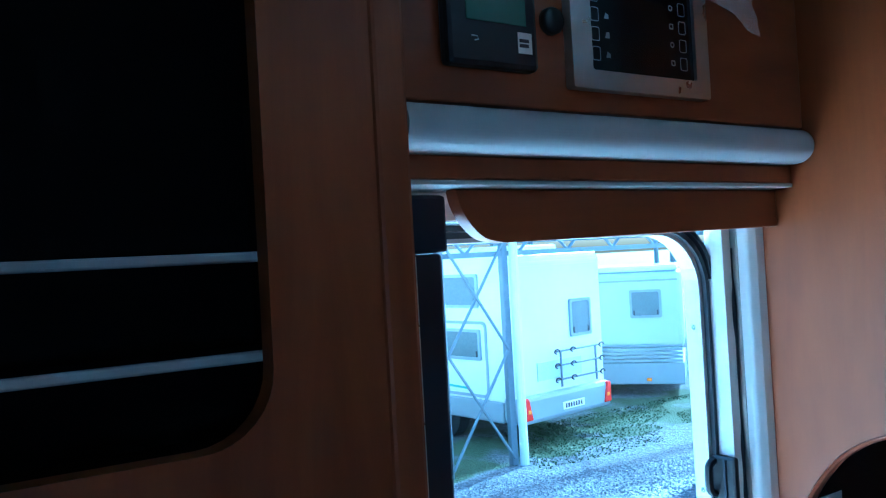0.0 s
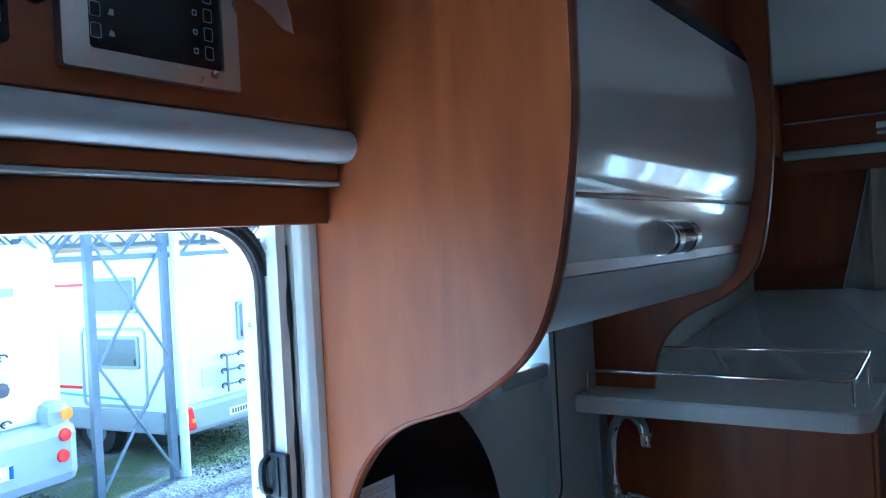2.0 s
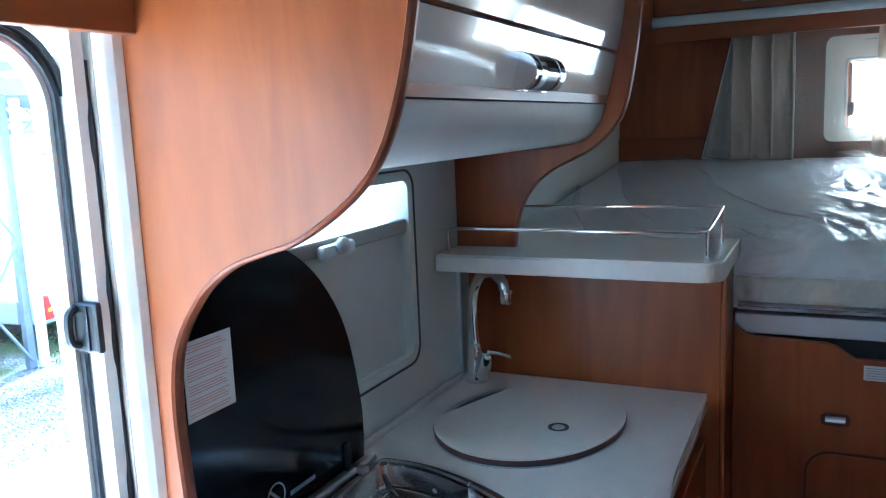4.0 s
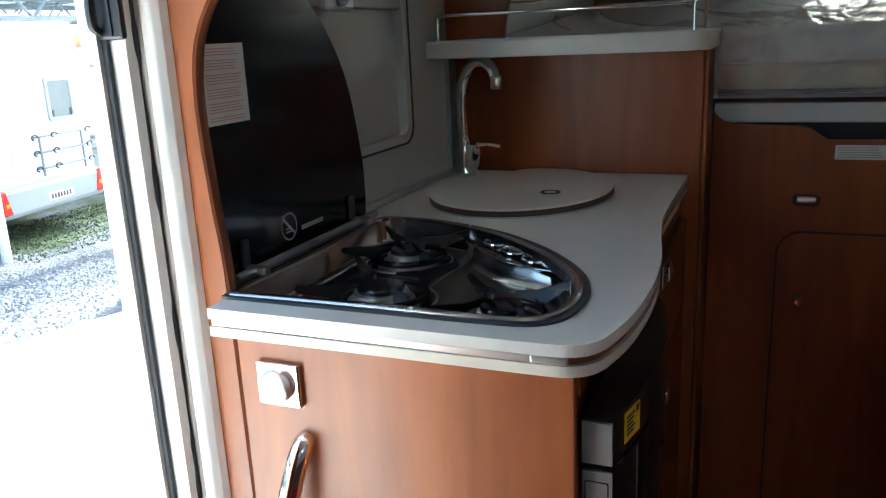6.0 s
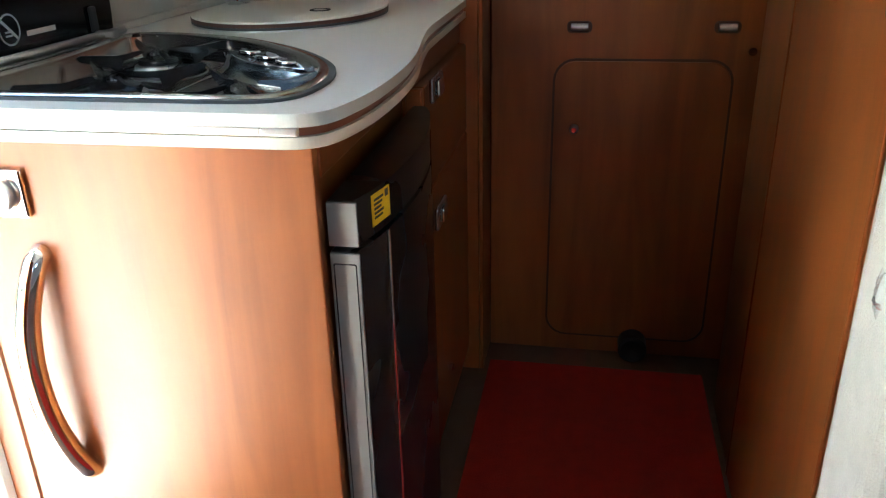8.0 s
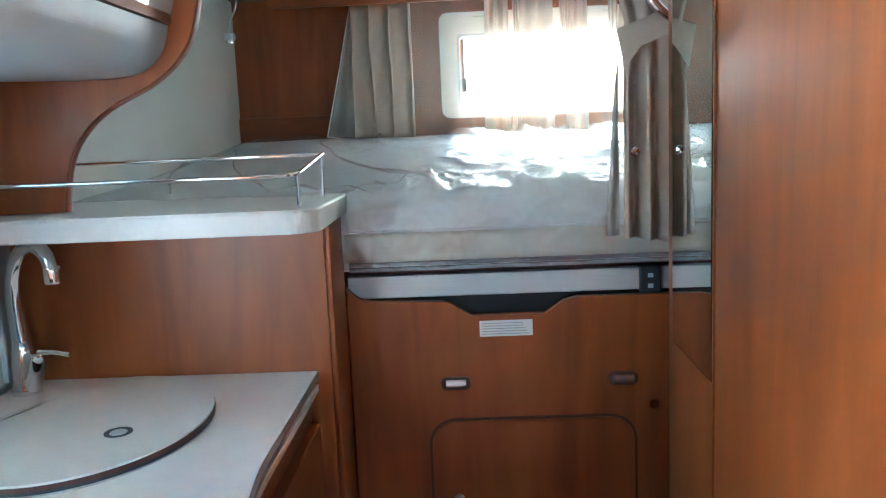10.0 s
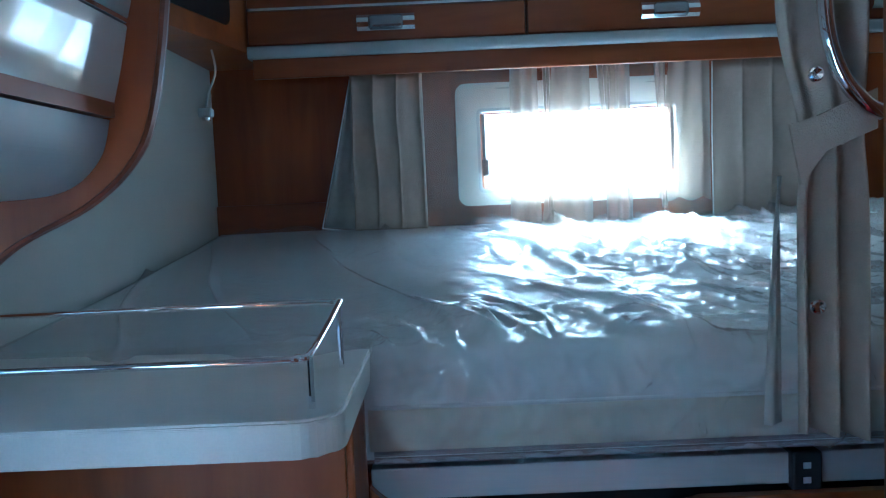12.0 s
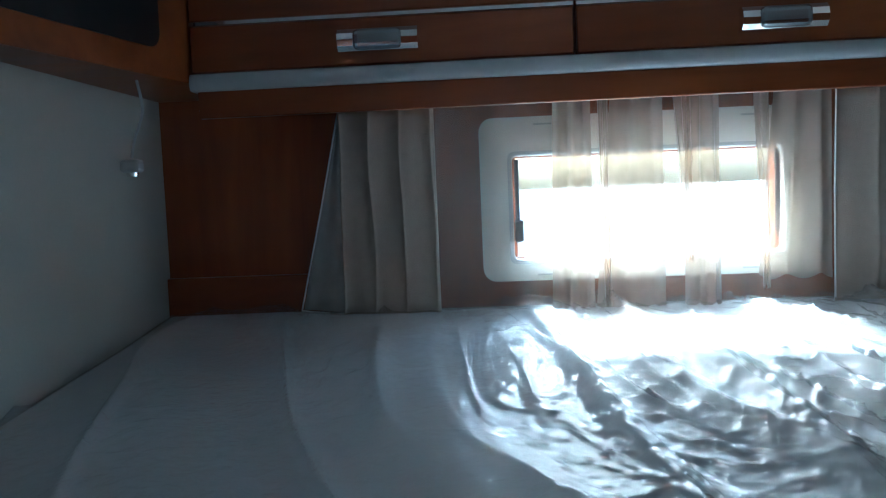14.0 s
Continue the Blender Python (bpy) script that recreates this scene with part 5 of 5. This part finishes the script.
o = thing("curved_chrome_tube", (1.12, 0.95, 1.5), "curved chrome tube by the bed entrance", "tube")
part("tube", sweep(curve([(1.080, 0.93, 2.04), (1.080, 0.93, 1.75), (1.081, 0.93, 1.63), (1.085, 0.93, 1.565), (1.100, 0.93, 1.518), (1.124, 0.93, 1.488), (1.143, 0.93, 1.477)], 6), 0.0085, 12), CHROME, o, smooth=True)


# ---- the wrapped backrest at the dinette ----
o = thing("wrapped_backrest", (1.12, -0.15, 0.0), "beige upholstered seat back still wrapped in clear plastic", "seat")
part("upholstery", box(1.05, 1.26, -0.185, -0.036, 0.35, 1.10, 0.035, seg=4), SEAT, o)
part("pillar", box(1.05, 1.26, -0.185, -0.036, 0.0, 0.349, 0.004), CHERRY, o, "cherry seat pillar")
SIDE_LINE = curve([(0.45, 1.045), (0.73, 1.035), (0.79, 1.020), (0.86, 1.036), (0.93, 1.020), (1.0, 1.022), (1.03, 1.012), (1.07, 0.994), (1.12, 0.984), (1.16, 0.980), (1.19, 0.976), (1.21, 0.995), (1.222, 1.06)], 6)


def bag(u, v):
    a = 2 * math.pi * u
    k = v * (len(SIDE_LINE) - 1)
    p = SIDE_LINE[int(k)].lerp(SIDE_LINE[min(int(k) + 1, len(SIDE_LINE) - 1)], k - int(k))
    z, left = p[0], p[1] + 0.030
    rx = (1.28 - left) / 2
    x = left + rx - rx * max(-1, min(1, 1.1 * math.cos(a)))
    y = -0.112 + 0.080 * max(-1, min(1, 1.2 * math.sin(a)))
    q = Vector((math.cos(a), math.sin(a), 0))
    c = 0.008 * noise.noise((1.6 * q.x, 1.6 * q.y, 7 * z))
    for s, f0, h in ((0, 1.7, 0.008), (4, 2.6, 0.006)):
        c += h * max(0, 1 - 11 * abs(noise.noise((f0 * q.x + s, f0 * q.y + 1.6 * f0 * z, f0 * 0.8 * z + s))))
    return Vector((x - c * q.x, y + 1.3 * c * q.y, z + 0.012 * noise.noise((9 * q.x, 9 * q.y, v * 30))))


part("plastic_wrap", sheet(bag, 130, 100), BAG, o, "creased clear plastic wrap", smooth=True)

# ---- outside ----
GZ = -0.95
structure("ground", sheet(lambda u, v: Vector((-900 + 1800 * u, -900 + 1800 * v, GZ)), 30, 30), GROUND, "gravel yard with worn grass", "ground")
o = thing("pavement", (-1.5, 2.0, GZ), "pale concrete slabs along the motorhome", "pavement", kind="structure")
part("slab", prism([(-0.2, -4.0), (-0.2, 9.0), (-1.80, 9.0), (-3.37, -4.0)], "z", GZ - 0.1, GZ + 0.012), CONCRETE, o)
part("slab", prism([(-1.812, 9.0), (-3.382, -4.0), (-7.3, -4.0), (-2.64, 9.0)], "z", GZ - 0.1, GZ + 0.012), CONCRETE, o)


def rv_frame(corner, u):
    """Maps (along the rear, forwards along the flank, up) to the world."""
    c, v = Vector((*corner, 0)), Vector((*u, 0)).normalized()
    w = Vector((-v.y, v.x, 0))
    return lambda a, b, z: c + v * a + w * b + Vector((0, 0, z))


def slab(f, a0, a1, b0, b1, z0, z1, bevel=0.0):
    bm = box(0, a1 - a0, 0, b1 - b0, z0, z1, bevel)
    for vert in bm.verts:
        vert.co = f(a0 + vert.co.x, b0 + vert.co.y, vert.co.z)
    return bm


def rv_wheel(f, a, b, parent):
    bm = lathe([(0.20, 0.0), (0.33, 0.02), (0.33, 0.20), (0.20, 0.22)], (0, 0, 0), "x", 24)
    for vert in bm.verts:
        vert.co = f(a + vert.co.x, b + vert.co.y, GZ + 0.33 + vert.co.z)
    w = part("wheel", bm, TYRE, parent, "black tyre")
    bm = lathe([(0.19, -0.01), (0.18, 0.0), (0.05, 0.02)], (0, 0, 0), "x", 20)
    for vert in bm.verts:
        vert.co = f(a + vert.co.x, b + vert.co.y, GZ + 0.33 + vert.co.z)
    part("rim", bm, GALV, w)


def rv_window(f, side, s0, s1, z0, z1, parent):
    """A hinged acrylic window with a frame and stays, on the rear (side 0) or the flank (side 1)."""
    lie = (lambda s, d, z: f(s, -d, z)) if side == 0 else (lambda s, d, z: f(-d, s, z))

    def put(bm):
        for vert in bm.verts:
            vert.co = lie(vert.co.x, -vert.co.y, vert.co.z)
        return bm

    w = part("window", put(ring(round_rect(s0, s1, z0, z1, 0.03, 4), round_rect(s0 + 0.04, s1 - 0.04, z0 + 0.04, z1 - 0.04, 0.03, 4), "y", -0.03, 0.0)), RV_GREY, parent, "grey-framed window")
    part("pane", put(prism(round_rect(s0 + 0.03, s1 - 0.03, z0 + 0.03, z1 - 0.03, 0.03, 4), "y", -0.022, -0.004)), SMOKED, w)
    for s in (s0 + 0.07, s1 - 0.07):
        part("stay", put(prism([(s - 0.012, z0 + 0.05), (s + 0.012, z0 + 0.05), (s + 0.012, z0 + 0.13), (s - 0.012, z0 + 0.13)], "y", -0.032, -0.024)), BLACK, w)


def bike_rack(f, a0, a1, z0, z1, parent):
    r = part("bike_rack", sweep([f(a0 + 0.1, -0.06, z0 - 0.1), f(a0 + 0.1, -0.06, z1)], 0.015, 8), GALV, parent, "silver tube bike rack")
    part("rack_post", sweep([f(a1 - 0.1, -0.06, z0 - 0.1), f(a1 - 0.1, -0.06, z1)], 0.015, 8), GALV, r)
    for k in range(3):
        z = z0 + (z1 - z0) * k / 2
        part("rack_rail", sweep([f(a0, -0.07, z), f(a1, -0.07, z)], 0.012, 8), GALV, r)
        for a in (a0, a0 + 0.35 * (a1 - a0), a1):
            loop = [f(a + 0.05 * math.cos(t / 5 * math.pi), -0.09, z + 0.03 * math.sin(t / 5 * math.pi)) for t in range(8)]
            part("rack_clip", sweep(loop, 0.010, 6), BLACK, r)


def lettering(words, f, a, b, z, size, material, parent):
    """Flat letters on the rear of a vehicle."""
    text = bpy.data.curves.new("lettering", "FONT")
    text.body, text.size, text.extrude = words, size, 0.001
    holder = bpy.data.objects.new("lettering", text)
    me = bpy.data.meshes.new_from_object(holder)
    bm = bmesh.new()
    bm.from_mesh(me)
    bpy.data.objects.remove(holder)
    bpy.data.meshes.remove(me)
    bpy.data.curves.remove(text)
    for vert in bm.verts:
        vert.co = f(a + vert.co.x, b - vert.co.z, z + vert.co.y)
    return part("lettering", bm, material, parent)


def camper(corner, u, width, length, top, label, plated=True):
    f = rv_frame(corner, u)
    o = thing("camper", tuple(f(width / 2, length / 2, GZ)), label, "camper", "parked campers")
    bm = bmesh.new()
    prof = [(0.0, -0.35), (0.0, top - 0.22)] + [(0.10 - 0.10 * math.cos(radians(t)), top - 0.22 + 0.22 * math.sin(radians(t))) for t in range(10, 91, 16)] + [(length, top), (length, -0.35)]
    lo = [bm.verts.new(f(0, b, z)) for b, z in prof]
    hi = [bm.verts.new(f(width, b, z)) for b, z in prof]
    bm.faces.new(lo)
    bm.faces.new(hi[::-1])
    for i in range(len(lo)):
        bm.faces.new((lo[i], hi[i], hi[(i + 1) % len(lo)], lo[(i + 1) % len(lo)]))
    bmesh.ops.bevel(bm, geom=[e for e in bm.edges if abs((e.verts[0].co - e.verts[1].co).z) < 0.3 or True], offset=0.03, segments=2, affect="EDGES", clamp_overlap=True)
    part("body", bm, RV_WHITE, o, "white smooth bodywork")
    part("bumper", slab(f, -0.02, width + 0.02, -0.10, 0.25, -0.62, -0.26, 0.06), RV_GREY, o, "grey rear bumper")
    part("skirt", slab(f, -0.01, width + 0.01, 0.26, length, -0.62, -0.34, 0.02), RV_GREY, o, "grey side skirt")
    for a in (0.02, width - 0.16):
        bm = slab(f, a, a + 0.15, -0.125, -0.06, -0.56, -0.27, 0.02)
        # the lamp narrows towards its top on the side of the plate
        mid = f(width / 2, 0, 0)
        for vert in bm.verts:
            lift = (vert.co.z + 0.56) / 0.29
            inner = abs((vert.co - mid).dot(f(1, 0, 0) - f(0, 0, 0))) < abs(a + 0.075 - width / 2)
            if inner:
                vert.co += (f(1, 0, 0) - f(0, 0, 0)) * (0.07 * lift * (1 if a > width / 2 else -1))
        lamp = part("tail_light", bm, TAIL_RED, o, "red wedge-shaped tail light")
        part("indicator", slab(f, a + 0.045, a + 0.105, -0.132, -0.12, -0.47, -0.42, 0.008), AMBER, lamp)
    if plated:
        plate = part("number_plate", slab(f, 0.42 * width, 0.42 * width + 0.45, -0.112, -0.101, -0.52, -0.42, 0.004), PAPER, o, "white number plate")
        for k in range(7):
            a = 0.42 * width + 0.05 + 0.052 * k
            part("plate_mark", slab(f, a, a + 0.032, -0.114, -0.1121, -0.50, -0.44), INK, plate)
    for b in (1.5, length - 1.0):
        rv_wheel(f, 0.02, b, o)
    return o, f


# the white camper whose flank and rear face the entrance
o, f = camper((-7.5, 5.4), (-0.135, 0.99), 1.80, 5.6, 1.62, "white camper with a bike rack and grey-framed windows")
rv_window(f, 1, 0.62, 1.48, 0.90, 1.36, o)
rv_window(f, 1, 0.62, 1.52, 0.19, 0.61, o)


def flank(f, bm):
    for vert in bm.verts:
        vert.co = f(-0.001 - vert.co.y, vert.co.x, vert.co.z)
    return bm


part("garage_door", flank(f, ring(round_rect(0.50, 1.68, -0.31, 0.72, 0.08, 5), round_rect(0.54, 1.64, -0.27, 0.68, 0.06, 5), "y", 0.0, 0.012)), RV_GREY, o, "grey seal of the garage door")
part("red_stripe", flank(f, prism([(1.46, 1.26), (2.2, 1.26), (2.2, 1.30), (1.46, 1.30)], "y", 0.0, 0.004)), TAIL_RED, o, "red stripe")
part("red_stripe", flank(f, prism([(1.70, -0.09), (2.2, -0.09), (2.2, -0.05), (1.70, -0.05)], "y", 0.0, 0.004)), TAIL_RED, o, "red stripe")
part("green_stripe", flank(f, prism([(0.9, -0.22), (2.2, -0.17), (2.2, -0.14), (0.9, -0.19)], "y", 0.0, 0.005)), GREEN_PRINT, o, "green stripe")
part("side_lamp", flank(f, prism([(0.12, 1.36), (0.18, 1.36), (0.18, 1.46), (0.12, 1.46)], "y", 0.0, 0.03)), BLACK, o)
rv_window(f, 0, 1.10, 1.55, 0.42, 0.94, o)
bike_rack(f, 0.72, 1.66, -0.12, 0.26, o)
part("rear_panel", slab(f, 0.40, 1.30, -0.012, -0.002, -0.10, 0.14), PRINT, o, "pale grey print panel")
part("awning", slab(f, 0.3, 1.5, 0.5, 2.5, 1.63, 1.72, 0.03), RV_WHITE, o, "white roof box")

# the camper nearer the entrance, of which the rear shows
o, f = camper((-6.75, 1.45), (-0.12, 0.99), 2.20, 5.4, 1.78, "white camper with grey bumper and round tail lights", False)
rv_window(f, 0, 0.25, 0.95, 0.60, 1.15, o)
bike_rack(f, 0.5, 1.55, 0.10, 0.72, o)
for k, (z, mt) in enumerate(((0.10, AMBER), (-0.10, TAIL_RED), (-0.30, TAIL_RED))):
    bm = lathe([(0.065, 0.0), (0.06, -0.03), (0.0, -0.035)], (0, 0, 0), "y", 18)
    for vert in bm.verts:
        vert.co = f(2.08 + vert.co.x - 0.03 * k, -0.222 + vert.co.y, z + vert.co.z)
    part("round_light", bm, mt, o, "round rear light")
part("name_bars", slab(f, 1.15, 1.75, -0.006, -0.001, 1.28, 1.36), RV_GREY, o, "grey lettering as plain bars")
part("stripe", slab(f, 1.05, 1.45, -0.006, -0.001, 1.52, 1.55), TAIL_RED, o, "red stripe")
part("large_bumper", slab(f, -0.04, 2.24, -0.22, 0.1, -0.60, 0.02, 0.12), RV_GREY, o, "large grey moulded bumper")
plate = part("number_plate", slab(f, 1.00, 1.50, -0.236, -0.221, -0.38, -0.25, 0.004), PAPER, o, "white number plate")
part("plate_band", slab(f, 1.455, 1.498, -0.238, -0.2365, -0.375, -0.255), INK_BLUE, plate, "blue band")
lettering("974HL", f, 1.06, -0.2375, -0.355, 0.115, INK, plate)
part("rear_seam", slab(f, 0.2, 2.0, -0.006, -0.001, 0.02, 0.035), RV_GREY, o)
part("tail_panel", slab(f, 1.92, 2.21, -0.16, 0.1, -0.3, 0.22, 0.10), RV_GREY, o, "grey corner moulding")
part("rack_bag", slab(f, 0.75, 1.55, -0.2, -0.10, 0.36, 0.50, 0.05), INK, o, "dark cloth on the rack")


o, f = camper((-3.2, 6.7), (0.0, 1.0), 4.6, 2.1, 1.9, "white camper parked beyond the kitchen window")
rv_window(f, 0, 1.6, 2.4, 0.7, 1.2, o)


def far_caravan():
    f = rv_frame((-10.9, 7.70), (0.77, 0.64))
    o = thing("caravan", tuple(f(1.6, 1.0, GZ)), "pale grey caravan with ribbed grey lower flank", "caravan")
    part("body", slab(f, 0, 3.2, 0, 2.1, -0.12, 1.18, 0.08), RV_CREAM, o)
    part("roof", slab(f, 0.06, 3.14, 0.06, 2.0, 1.185, 1.29, 0.04), RV_WHITE, o)
    for k in range(5):
        part("rib", slab(f, 0.04, 3.16, -0.02, 0.02, -0.36 + 0.065 * k, -0.315 + 0.065 * k, 0.01), RV_GREY, o, "grey rib")
    part("skirt", slab(f, 0.02, 3.18, 0.0, 2.08, -0.74, -0.37, 0.02), RV_GREY, o)
    rv_window(f, 0, 2.33, 2.86, 0.40, 0.88, o)
    part("roof_rail", slab(f, 0.06, 3.14, -0.012, 0.01, 1.02, 1.05, 0.004), RV_GREY, o)
    part("side_marker", slab(f, 2.55, 2.63, -0.03, 0.0, -0.68, -0.63), AMBER, o)
    rv_wheel(f, 1.2, 0.3, o)


far_caravan()


def lattice():
    o = thing("steel_lattice_frame", (-7.05, 4.5, GZ), "galvanised steel lattice frame with crossed braces", "steel frame")
    p0, p1 = Vector((-7.05, 4.02, 0)), Vector((-7.05, 4.95, 0))
    for p in (p0, p1):
        part("post", box(p.x - 0.04, p.x + 0.04, p.y - 0.045, p.y + 0.045, GZ, 2.0, 0.01), GALV, o)
    for z0, z1 in ((-0.85, 0.45), (0.45, 1.75)):
        part("brace", sweep([p0 + Vector((0.05, 0.03, z0)), p1 + Vector((0.05, -0.03, z1))], 0.018, 8), GALV, o)
        part("brace", sweep([p0 + Vector((0.07, 0.03, z1)), p1 + Vector((0.07, -0.03, z0))], 0.018, 8), GALV, o)
    single("rain_pipe", sweep([(-6.98, 5.06, GZ), (-6.98, 5.06, 1.95)], 0.055, 14), RV_WHITE, "white rain pipe beside the steel frame", "pipe", at=(-6.98, 5.06, GZ))


lattice()


def canopy():
    o = thing("yard_canopy", (-12, 6, GZ), "long steel canopy with pale sheeting over the yard", "canopy")
    for x, z in ((-7.05, 2.0), (-14.0, 2.3), (-20.0, 2.5)):
        part("beam", box(x - 0.08, x + 0.08, -6, 26, z, z + 0.16), GALV, o)
        part("lower_chord", box(x - 0.032, x + 0.032, -6, 26, z - 0.42, z - 0.36), GALV, o)
        bm = bmesh.new()
        for k in range(40):
            y = -6 + 0.8 * k
            sweep([(x, y, z - 0.38), (x, y + 0.4, z)], 0.02, 6, into=bm)
            sweep([(x, y + 0.4, z), (x, y + 0.8, z - 0.38)], 0.02, 6, into=bm)
        part("truss_web", bm, GALV, o)
    for y in range(-5, 26, 3):
        part("rafter", box(-20.0, -6.6, y - 0.05, y + 0.05, 2.5, 2.62), GALV, o)
    part("roof_sheet", box(-20.5, -6.4, -6.5, 26.5, 2.63, 2.66), SHEETING, o, "pale translucent sheeting")
    for y in (-5, 10, 16, 22):
        for x in (-14, -20):
            part("column", box(x - 0.06, x + 0.06, y - 0.06, y + 0.06, GZ, 2.3), GALV, o)


canopy()


def stones():
    """Loose gravel on the strip nearest the entrance."""
    rnd = random.Random(5)
    bm = bmesh.new()
    for _ in range(7500):
        y = rnd.uniform(1.2, 8.5)
        edge = -7.3 + 4.66 * (y + 4) / 13
        x = rnd.uniform(edge - 2.4, edge - 0.03)
        s = rnd.uniform(0.008, 0.019)
        c = Vector((x, y, GZ + s * 0.3))
        ring4 = [bm.verts.new(c + Vector((s * rnd.uniform(0.7, 1.2) * math.cos(a), s * rnd.uniform(0.7, 1.2) * math.sin(a), 0))) for a in (0.3, 1.9, 3.4, 5.0)]
        t = bm.verts.new(c + Vector((0, 0, s * 0.7)))
        for i in range(4):
            bm.faces.new((ring4[i], ring4[(i + 1) % 4], t))
    single("loose_gravel", bm, STONE, "loose grey gravel on the yard", "gravel", at=(-4.5, 4, GZ), kind="stuff")


stones()


def grass():
    rnd = random.Random(9)
    bm = bmesh.new()
    for _ in range(16000):
        x, y = rnd.uniform(-8.6, -6.6), rnd.uniform(0.5, 11.0)
        if noise.noise((x * 0.55, y * 0.55, 1.0)) + 0.6 * min(0.4, -6.75 - x) < 0.05:
            continue
        h, a = rnd.uniform(0.008, 0.024), rnd.uniform(0, 6.3)
        d = Vector((math.cos(a), math.sin(a), 0)) * 0.012
        tip = Vector((x + rnd.uniform(-0.03, 0.03), y + rnd.uniform(-0.03, 0.03), GZ + h))
        bm.faces.new((bm.verts.new(Vector((x, y, GZ)) - d), bm.verts.new(Vector((x, y, GZ)) + d), bm.verts.new(tip)))
    single("grass", bm, GRASS, "worn tufts of grass on the yard", "grass", at=(-7, 5, GZ), kind="stuff")


grass()
